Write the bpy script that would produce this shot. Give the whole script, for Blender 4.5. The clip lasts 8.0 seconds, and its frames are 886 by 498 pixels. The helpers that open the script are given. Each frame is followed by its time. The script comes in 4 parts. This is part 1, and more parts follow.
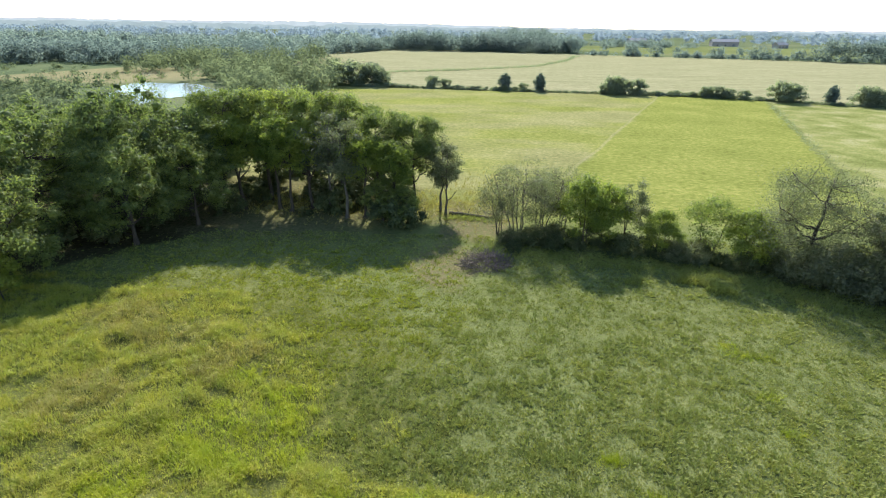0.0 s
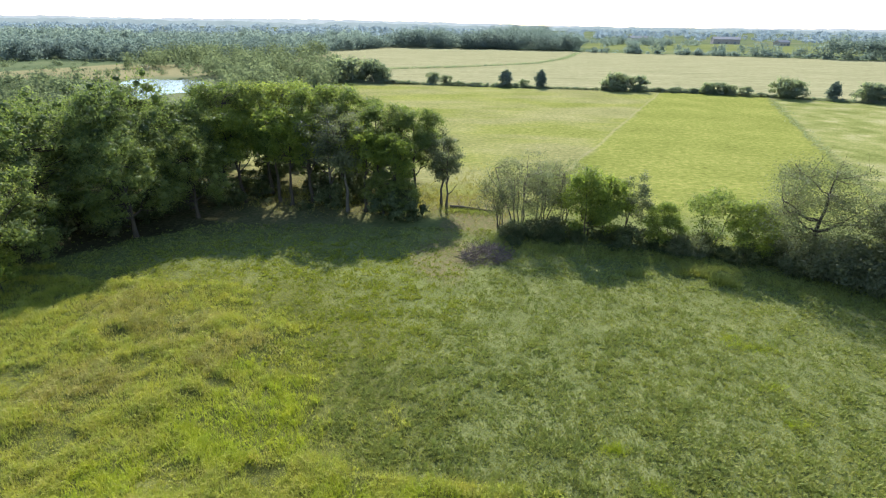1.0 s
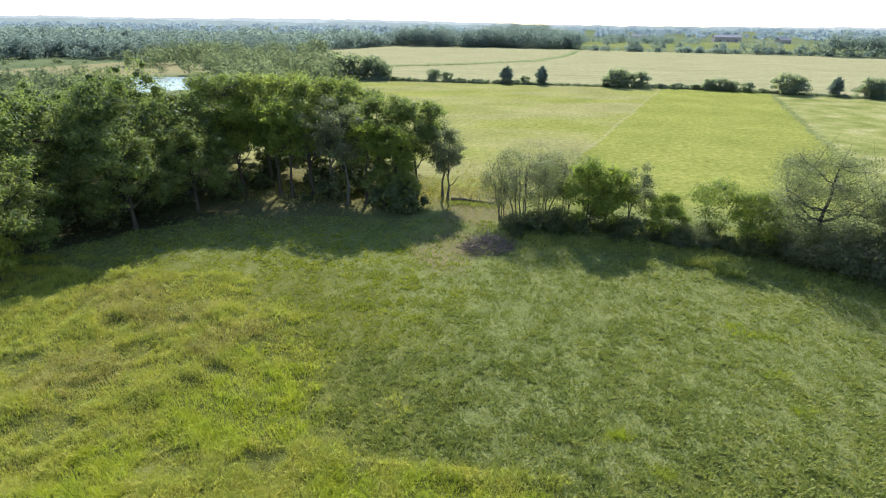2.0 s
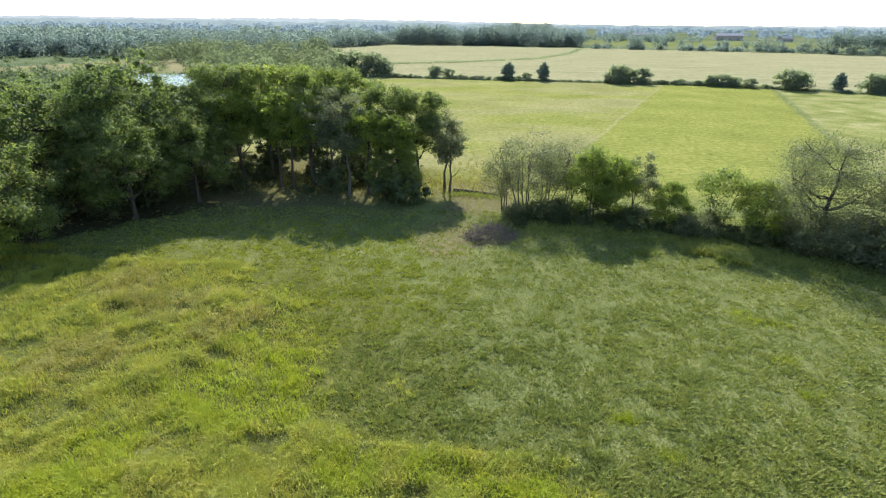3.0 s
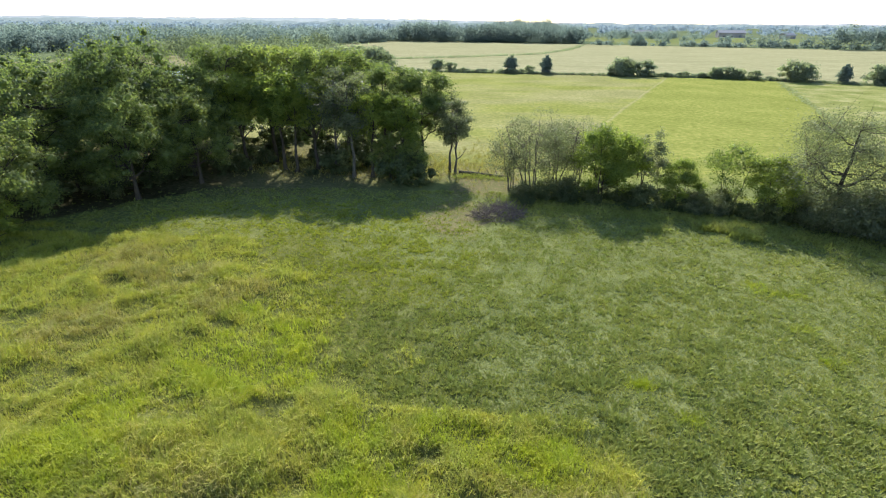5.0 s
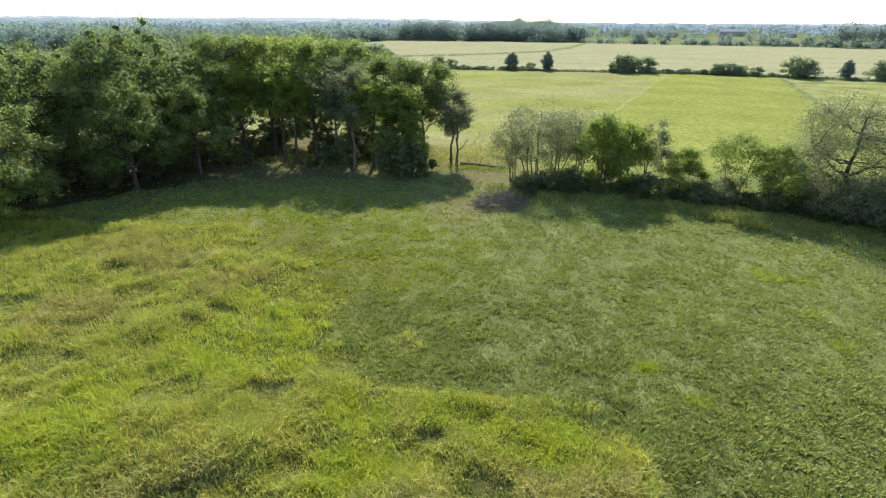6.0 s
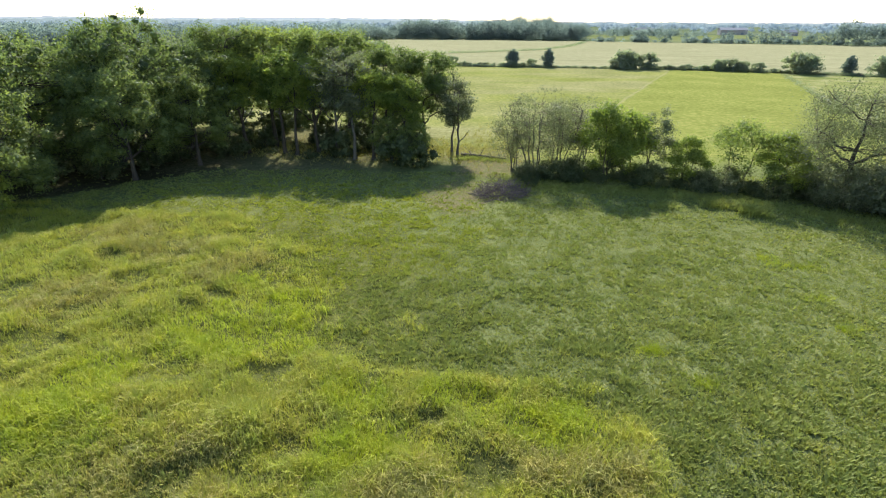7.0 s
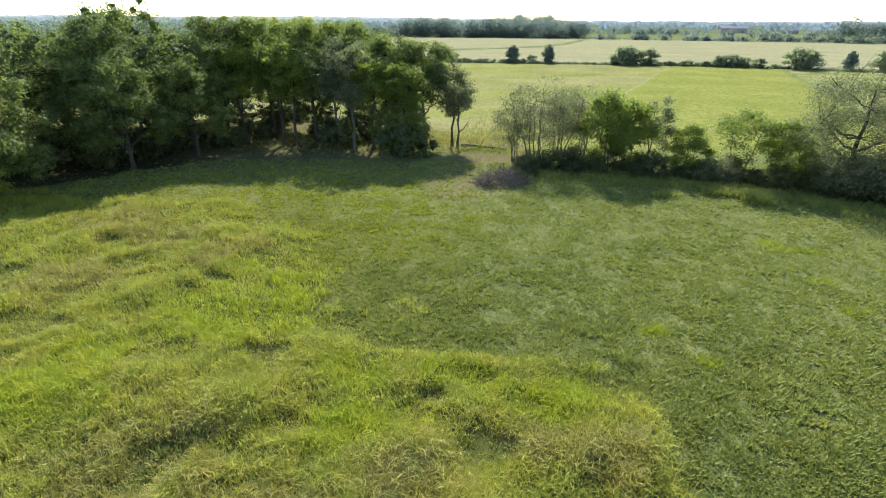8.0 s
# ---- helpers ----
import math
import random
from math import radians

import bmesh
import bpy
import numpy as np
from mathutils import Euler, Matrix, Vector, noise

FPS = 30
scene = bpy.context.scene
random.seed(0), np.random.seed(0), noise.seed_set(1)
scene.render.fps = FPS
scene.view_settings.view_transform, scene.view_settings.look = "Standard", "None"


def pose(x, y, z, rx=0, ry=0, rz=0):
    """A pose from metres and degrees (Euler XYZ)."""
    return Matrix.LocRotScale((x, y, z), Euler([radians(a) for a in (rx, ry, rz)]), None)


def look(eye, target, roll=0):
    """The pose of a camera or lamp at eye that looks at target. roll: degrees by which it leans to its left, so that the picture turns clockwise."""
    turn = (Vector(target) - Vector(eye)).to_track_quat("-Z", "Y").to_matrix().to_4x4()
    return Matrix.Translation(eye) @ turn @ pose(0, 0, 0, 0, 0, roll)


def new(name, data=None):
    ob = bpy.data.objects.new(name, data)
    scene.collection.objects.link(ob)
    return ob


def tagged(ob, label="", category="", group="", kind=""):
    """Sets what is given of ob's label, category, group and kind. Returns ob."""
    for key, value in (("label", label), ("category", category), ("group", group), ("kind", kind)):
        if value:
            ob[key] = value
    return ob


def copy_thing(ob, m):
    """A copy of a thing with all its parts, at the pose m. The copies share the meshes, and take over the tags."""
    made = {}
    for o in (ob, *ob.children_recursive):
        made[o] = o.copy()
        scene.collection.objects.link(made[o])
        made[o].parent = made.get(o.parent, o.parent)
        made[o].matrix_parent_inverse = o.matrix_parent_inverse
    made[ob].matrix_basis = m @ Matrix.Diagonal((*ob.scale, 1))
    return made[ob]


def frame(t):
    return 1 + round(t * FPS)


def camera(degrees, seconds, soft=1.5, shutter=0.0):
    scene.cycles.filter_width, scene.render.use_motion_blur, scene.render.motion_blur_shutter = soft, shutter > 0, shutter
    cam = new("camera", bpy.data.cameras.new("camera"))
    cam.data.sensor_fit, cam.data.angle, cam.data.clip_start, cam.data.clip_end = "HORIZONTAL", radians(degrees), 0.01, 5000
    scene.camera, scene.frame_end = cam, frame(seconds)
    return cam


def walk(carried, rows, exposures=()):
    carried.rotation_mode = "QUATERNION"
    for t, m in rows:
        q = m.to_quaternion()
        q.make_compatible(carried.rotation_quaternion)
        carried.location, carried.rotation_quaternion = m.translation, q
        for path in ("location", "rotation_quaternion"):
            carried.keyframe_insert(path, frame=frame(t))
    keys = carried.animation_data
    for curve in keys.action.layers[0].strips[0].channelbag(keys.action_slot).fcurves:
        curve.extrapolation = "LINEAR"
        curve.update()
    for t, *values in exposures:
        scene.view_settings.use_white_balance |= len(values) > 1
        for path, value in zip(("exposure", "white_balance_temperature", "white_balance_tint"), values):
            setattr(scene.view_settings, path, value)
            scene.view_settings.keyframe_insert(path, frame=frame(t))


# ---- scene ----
cam = camera(80.1, 8.0, soft=1.1)
PATH = [
    (0, (0.35, -0.219, 25.58), (0.278, 1.621, 24.8), 0.7),
    (0.5, (0.348, -0.232, 25.272), (0.275, 1.606, 24.488), 0.7),
    (1, (0.349, -0.238, 24.835), (0.275, 1.6, 24.049), 0.7),
    (1.5, (0.32, -0.247, 24.346), (0.245, 1.59, 23.559), 0.65),
    (3, (0.187, -0.32, 22.511), (0.105, 1.516, 21.722), 0.5),
    (3.5, (0.042, -0.362, 21.903), (-0.042, 1.474, 21.114), 0.5),
    (4, (-0.095, -0.398, 21.248), (-0.181, 1.438, 20.458), 0.4),
    (4.5, (-0.261, -0.379, 20.616), (-0.347, 1.456, 19.825), 0.4),
    (6, (-0.477, -0.321, 18.73), (-0.566, 1.514, 17.939), 0.3),
    (6.5, (-0.485, -0.254, 18.13), (-0.575, 1.581, 17.338), 0.3),
    (7, (-0.477, -0.25, 17.466), (-0.569, 1.584, 16.675), 0.2),
    (7.5, (-0.51, -0.317, 16.813), (-0.603, 1.517, 16.021), 0.2),
    (8, (-0.481, -0.35, 16.292), (-0.573, 1.483, 15.498), 0.2),
]
EXPOSURE = 1.46
walk(cam, [(t, look(eye, target, roll)) for t, eye, target, roll in PATH], [(0.0, EXPOSURE), (8.0, EXPOSURE)])

# ---- light: late-summer sun straight ahead of the camera, thin haze ----
SUN_AZ, SUN_EL = -1.0, 36.0
sky_world = bpy.data.worlds.new("sky")
scene.world = sky_world
sky_world.use_nodes = True
wn = sky_world.node_tree
sky = wn.nodes.new("ShaderNodeTexSky")
sky.sky_type, sky.sun_disc = "NISHITA", False
sky.sun_elevation, sky.sun_rotation = radians(SUN_EL), radians(SUN_AZ)
sky.air_density, sky.dust_density, sky.ozone_density = 1.0, 0.25, 1.6
wn.links.new(sky.outputs[0], wn.nodes["Background"].inputs[0])
wn.nodes["Background"].inputs[1].default_value = 0.13
sun = new("sun", bpy.data.lights.new("sun", "SUN"))
sun.data.energy, sun.data.angle, sun.data.color = 4.75, radians(0.53), (1.0, 0.972, 0.95)
sun.matrix_world = look((0, 0, 0), (-math.sin(radians(SUN_AZ)) * math.cos(radians(SUN_EL)),
                                    -math.cos(radians(SUN_AZ)) * math.cos(radians(SUN_EL)), -math.sin(radians(SUN_EL))))


# ---- material tools ----
class Nodes:
    """Short spellings for building node materials."""

    def __init__(self, name):
        self.mat = bpy.data.materials.new(name)
        self.mat.use_nodes = True
        self.tree = self.mat.node_tree
        self.tree.nodes.clear()
        self.out = self.tree.nodes.new("ShaderNodeOutputMaterial")
        self.geo = self.tree.nodes.new("ShaderNodeNewGeometry")
        self.pos = self.geo.outputs["Position"]
        self.island = self.geo.outputs["Random Per Island"]
        sep = self.tree.nodes.new("ShaderNodeSeparateXYZ")
        self.tree.links.new(self.pos, sep.inputs[0])
        self.x, self.y, self.z = sep.outputs

    def put(self, socket, value):
        if isinstance(value, bpy.types.NodeSocket):
            self.tree.links.new(value, socket)
        elif isinstance(value, tuple) and len(value) == 3 and socket.type == "RGBA":
            socket.default_value = (*value, 1)
        else:
            socket.default_value = value

    def math(self, op, a, b=0.0, clamp=False):
        n = self.tree.nodes.new("ShaderNodeMath")
        n.operation, n.use_clamp = op, clamp
        self.put(n.inputs[0], a)
        self.put(n.inputs[1], b)
        return n.outputs[0]

    def noise(self, scale, detail=4.0, rough=0.55, stretch=None, turn=0.0):
        n = self.tree.nodes.new("ShaderNodeTexNoise")
        n.inputs["Scale"].default_value, n.inputs["Detail"].default_value, n.inputs["Roughness"].default_value = scale, detail, rough
        source = self.pos
        if stretch:
            m = self.tree.nodes.new("ShaderNodeMapping")
            m.inputs["Scale"].default_value, m.inputs["Rotation"].default_value = stretch, (0, 0, radians(turn))
            self.tree.links.new(self.pos, m.inputs[0])
            source = m.outputs[0]
        self.tree.links.new(source, n.inputs["Vector"])
        return n.outputs[0]

    def ramp(self, fac, *stops):
        n = self.tree.nodes.new("ShaderNodeValToRGB")
        while len(n.color_ramp.elements) < len(stops):
            n.color_ramp.elements.new(0.5)
        for e, (p, c) in zip(n.color_ramp.elements, stops):
            e.position, e.color = p, (*c, 1)
        self.put(n.inputs[0], fac)
        return n.outputs[0]

    def mix(self, fac, a, b, blend="MIX"):
        n = self.tree.nodes.new("ShaderNodeMix")
        n.data_type, n.blend_type = "RGBA", blend
        self.put(n.inputs[0], fac)
        self.put(n.inputs[6], a)
        self.put(n.inputs[7], b)
        return n.outputs[2]

    def span(self, value, lo, hi):
        n = self.tree.nodes.new("ShaderNodeMapRange")
        n.interpolation_type = "SMOOTHSTEP"
        self.put(n.inputs[0], value)
        n.inputs[1].default_value, n.inputs[2].default_value = lo, hi
        return n.outputs[0]

    def side(self, p, q, wobble=None, amount=0.0):
        """Metres to the left of the line from p to q in the plan."""
        dx, dy = q[0] - p[0], q[1] - p[1]
        n = math.hypot(dx, dy)
        d = self.math("ADD", self.math("MULTIPLY", self.x, -dy / n), self.math("MULTIPLY", self.y, dx / n))
        d = self.math("ADD", d, (dy * p[0] - dx * p[1]) / n)
        if wobble is not None:
            d = self.math("ADD", d, self.math("MULTIPLY", self.math("SUBTRACT", wobble, 0.5), amount))
        return d

    def blob(self, cx, cy, rx, ry, wobble, amount=0.6):
        """1 inside an uneven ellipse in the plan, 0 outside."""
        u = self.math("DIVIDE", self.math("SUBTRACT", self.x, cx), rx)
        v = self.math("DIVIDE", self.math("SUBTRACT", self.y, cy), ry)
        r = self.math("SQRT", self.math("ADD", self.math("MULTIPLY", u, u), self.math("MULTIPLY", v, v)))
        r = self.math("ADD", r, self.math("MULTIPLY", self.math("SUBTRACT", wobble, 0.5), amount * 2))
        return self.math("SUBTRACT", 1.0, self.span(r, 0.7, 1.15))

    def bump(self, height, strength, distance):
        n = self.tree.nodes.new("ShaderNodeBump")
        n.inputs["Strength"].default_value, n.inputs["Distance"].default_value = strength, distance
        self.put(n.inputs["Height"], height)
        return n.outputs[0]

    def surface(self, colour, rough=0.7, metal=0.0, normal=None, spec=0.5, transmission=0.0):
        n = self.tree.nodes.new("ShaderNodeBsdfPrincipled")
        self.put(n.inputs["Base Color"], colour)
        self.put(n.inputs["Roughness"], rough)
        self.put(n.inputs["Metallic"], metal)
        self.put(n.inputs["Specular IOR Level"], spec)
        self.put(n.inputs["Transmission Weight"], transmission)
        if normal is not None:
            self.put(n.inputs["Normal"], normal)
        return n.outputs[0]

    def leaf(self, colour, through_colour, share, rough=0.5, spec=0.4):
        t = self.tree.nodes.new("ShaderNodeBsdfTranslucent")
        self.put(t.inputs[0], through_colour)
        m = self.tree.nodes.new("ShaderNodeMixShader")
        m.inputs[0].default_value = share
        self.tree.links.new(self.surface(colour, rough, spec=spec), m.inputs[1])
        self.tree.links.new(t.outputs[0], m.inputs[2])
        return m.outputs[0]

    def done(self, shader):
        self.tree.links.new(shader, self.out.inputs[0])
        return self.mat

    def random(self):
        return self.tree.nodes.new("ShaderNodeObjectInfo").outputs["Random"]


def foliage(name, dark, mid, light, share=0.4, patch=0.35, spec=0.4, rough=0.5, speck=0.38, shine=(1.4, 1.45, 0.75)):
    """Leaves: colour varies from tree to tree, from branch to branch and from leaf to leaf, and light shines through."""
    n = Nodes(name)
    f = n.math("ADD", n.math("MULTIPLY", n.island, speck), n.math("MULTIPLY", n.noise(patch, 3), 0.95 - speck))
    f = n.math("ADD", f, n.math("MULTIPLY", n.math("SUBTRACT", n.random(), 0.5), 0.42))
    col = n.ramp(f, (0.15, dark), (0.5, mid), (0.85, light))
    lit = n.mix(1.0, col, shine, "MULTIPLY")
    return n.done(n.leaf(col, lit, share, rough, spec))


def bark(name, dark, light):
    n = Nodes(name)
    f = n.noise(6.0, 6, 0.7, (1, 1, 0.2))
    return n.done(n.surface(n.ramp(f, (0.3, dark), (0.7, light)), 0.9, normal=n.bump(f, 0.6, 0.05), spec=0.2))


OAK = foliage("oak_leaves", (0.066, 0.09, 0.044), (0.12, 0.155, 0.055), (0.195, 0.225, 0.068), 0.55, spec=0.16, rough=0.6)
ASH = foliage("grey_green_leaves", (0.07, 0.084, 0.05), (0.115, 0.13, 0.076), (0.17, 0.182, 0.112), 0.45, spec=0.15, rough=0.6)
BRIGHT = foliage("bright_leaves", (0.076, 0.108, 0.028), (0.142, 0.184, 0.044), (0.235, 0.27, 0.06), 0.62, spec=0.16, rough=0.6)
SCRUB = foliage("scrub_leaves", (0.042, 0.054, 0.027), (0.07, 0.087, 0.039), (0.118, 0.124, 0.06), 0.35, spec=0.1, rough=0.7)
WILLOW = foliage("willow_leaves", (0.08, 0.1, 0.062), (0.12, 0.142, 0.085), (0.162, 0.184, 0.108), 0.5, 0.12, spec=0.0, rough=0.9, speck=0.15, shine=(1.25, 1.3, 0.95))
# cedar and field-edge greens, made paler and bluer to carry some haze
CEDAR_HAZE = foliage("cedar_leaves_hazed", (0.085, 0.112, 0.115), (0.12, 0.148, 0.14), (0.155, 0.185, 0.16), 0.4, spec=0.0, rough=0.9, speck=0.2)
HEDGELEAF_HAZE = foliage("field_bush_leaves_hazed", (0.125, 0.15, 0.125), (0.17, 0.197, 0.158), (0.215, 0.24, 0.18), 0.55, spec=0.0, rough=0.9, speck=0.2)
# the haze over the distance is mixed into the next two leaf colours
FARLEAF_HAZE = foliage("far_leaves_hazed", (0.115, 0.145, 0.142), (0.158, 0.192, 0.182), (0.205, 0.24, 0.215), 0.55, 0.06, spec=0.0, rough=0.9, speck=0.04, shine=(1.2, 1.28, 1.02))
FARTHEST_HAZE = foliage("farthest_leaves_hazed", (0.185, 0.232, 0.268), (0.215, 0.262, 0.295), (0.245, 0.29, 0.318), 0.45, 0.02, spec=0.0, rough=0.9, speck=0.08, shine=(1.15, 1.2, 1.15))
MAPLE = foliage("light_green_leaves", (0.074, 0.1, 0.04), (0.134, 0.17, 0.053), (0.215, 0.245, 0.068), 0.58, spec=0.16, rough=0.6)
BARK = bark("grey_brown_bark", (0.022, 0.018, 0.014), (0.075, 0.062, 0.048))
PALEBARK = bark("pale_grey_bark", (0.04, 0.036, 0.03), (0.12, 0.11, 0.09))
DEADWOOD = bark("dead_brush", (0.05, 0.038, 0.036), (0.19, 0.15, 0.135))

# plan of the ground
TALL_EDGE = [(-60.0, 47.0), (-36.0, 50.0), (-29.6, 50.0), (-19.6, 46.5), (-10.7, 38.0), (-6.9, 27.0), (-4.4, 23.6), (0.0, 22.6), (5.4, 22.4), (7.2, 20.6), (7.5, 17.0), (6.6, 8.0)]
# spots in the tall grass: x, y, radius
LIME = [(-15.6, 27.0, 3.3), (-12.4, 26.0, 2.8), (-12.8, 29.7, 2.5), (-20.3, 22.0, 1.6), (-19.8, 18.4, 2.6), (-4.9, 17.2, 2.2), (-1.8, 21.2, 1.3), (3.6, 19.2, 1.8), (0.4, 20.6, 1.4), (-5.6, 21.0, 1.5), (-16.5, 33.5, 1.5)]
STRAW = [(-8.0, 12.5, 2.5), (-24.4, 38.7, 3.0), (-18.1, 34.9, 3.0), (-30.1, 41.3, 4.0), (-27.6, 29.9, 3.5), (-3.0, 14.6, 2.2), (2.6, 16.7, 1.8), (4.9, 15.7, 1.8), (-13.0, 14.0, 3.0)]
HOLLOW = [(-25.0, 32.8, 1.3), (-23.7, 37.6, 0.9), (-25.7, 24.6, 1.5), (-32.3, 30.9, 1.6), (-16.0, 21.6, 1.3), (-1.9, 19.5, 0.8), (0.7, 16.3, 1.2), (-12.4, 14.8, 1.3), (-11.0, 22.8, 1.0), (-8.1, 17.0, 1.0), (-17.5, 31.0, 0.9), (-28.5, 36.5, 0.9)]
WOOD_EDGE = ((-62.0, 36.0), (-30.0, 66.5))
TRACK = ((19.0, 95.3), (77.5, 223.7))
DITCH = ((78.7, 116.7), (115.4, 211.5))
HEDGE_A = ((-47.0, 245.8), (98.0, 226.0))
HEDGE_B = ((98.0, 226.0), (146.4, 203.3))


def vnoise(x, y, size, seed=0):
    """Smooth value noise, 0 to 1, for arrays of places."""
    x, y = np.asarray(x, float) / size, np.asarray(y, float) / size
    xi, yi = np.floor(x).astype(np.int64), np.floor(y).astype(np.int64)
    u, v = x - xi, y - yi
    u, v = u * u * (3 - 2 * u), v * v * (3 - 2 * v)

    def at(i, j):
        k = (i * 374761393 + j * 668265263 + seed * 974711) & 0xFFFFFFFF
        k = ((k ^ (k >> 13)) * 1274126177) & 0xFFFFFFFF
        return ((k ^ (k >> 16)) & 0xFFFF) / 65535.0
    return (at(xi, yi) * (1 - u) + at(xi + 1, yi) * u) * (1 - v) + (at(xi, yi + 1) * (1 - u) + at(xi + 1, yi + 1) * u) * v


def tall_limit(y):
    """The x at which the tall grass ends, for a place along y."""
    ys = np.array([p[1] for p in TALL_EDGE[::-1]])
    xs = np.array([p[0] for p in TALL_EDGE[::-1]])
    order = np.argsort(ys)
    return np.interp(y, ys[order], xs[order])


def in_tall(x, y):
    """How far a place lies inside the tall grass, about 0 to 1."""
    edge = tall_limit(y) + (vnoise(x, y, 3.5, 5) - 0.5) * 6 + (vnoise(x, y, 9.0, 6) - 0.5) * 5 + (vnoise(x, y, 1.1, 7) - 0.5) * 2.4
    return np.clip((edge + 1.5 - x) / np.interp(y, [22, 30], [3.4, 7.5]), 0, 1) * np.clip((51.0 - y) / 4.0, 0, 1)


def spots(x, y, places):
    """1 at the middle of the spots, falling to 0 round them."""
    f = np.zeros(np.shape(x))
    ragged = (vnoise(x, y, 1.1, 40) - 0.5) * 0.9
    for cx, cy, r in places:
        d = np.hypot((x - cx) / 1.15, y - cy) / r + ragged
        f = np.maximum(f, np.clip((1.2 - d) / 0.6, 0, 1))
    return f


def height(x, y):
    """Height of the ground: a nearly level pasture with shallow swells."""
    near = np.exp(-((np.asarray(y) - 35) / 60.0) ** 2) * np.exp(-(np.asarray(x) / 70.0) ** 2)
    h = (vnoise(x, y, 9.0, 1) - 0.5) * 0.5 + (vnoise(x, y, 2.3, 2) - 0.5) * 0.14
    mound = 0.55 * vnoise(x, y, 2.6, 13) * (0.4 + vnoise(x, y, 6.0, 16)) - 0.22 * spots(x, y, HOLLOW)
    return near * h + in_tall(x, y) ** 2 * (0.06 + mound)


def raw_mesh(name, verts, *blocks):
    """A mesh from arrays: the places, then blocks of faces, each with the same number of corners."""
    me = bpy.data.meshes.new(name)
    verts = np.asarray(verts, np.float32)
    me.vertices.add(len(verts))
    me.vertices.foreach_set("co", verts.ravel())
    blocks = [np.asarray(b, np.int32) for b in blocks if len(b)]
    loops = np.concatenate([b.ravel() for b in blocks])
    sizes = np.concatenate([np.full(len(b), b.shape[1], np.int32) for b in blocks])
    me.loops.add(len(loops))
    me.loops.foreach_set("vertex_index", loops)
    me.polygons.add(len(sizes))
    me.polygons.foreach_set("loop_start", np.concatenate([[0], np.cumsum(sizes)[:-1]]).astype(np.int32))
    me.update(calc_edges=True)
    return me


def piece(name, me, material, parent=None, label=""):
    ob = new(name, me)
    if material:
        me.materials.append(material)
    if parent:
        ob.parent = parent
    return tagged(ob, label)


def smooth(me):
    me.polygons.foreach_set("use_smooth", np.ones(len(me.polygons), bool))
    return me


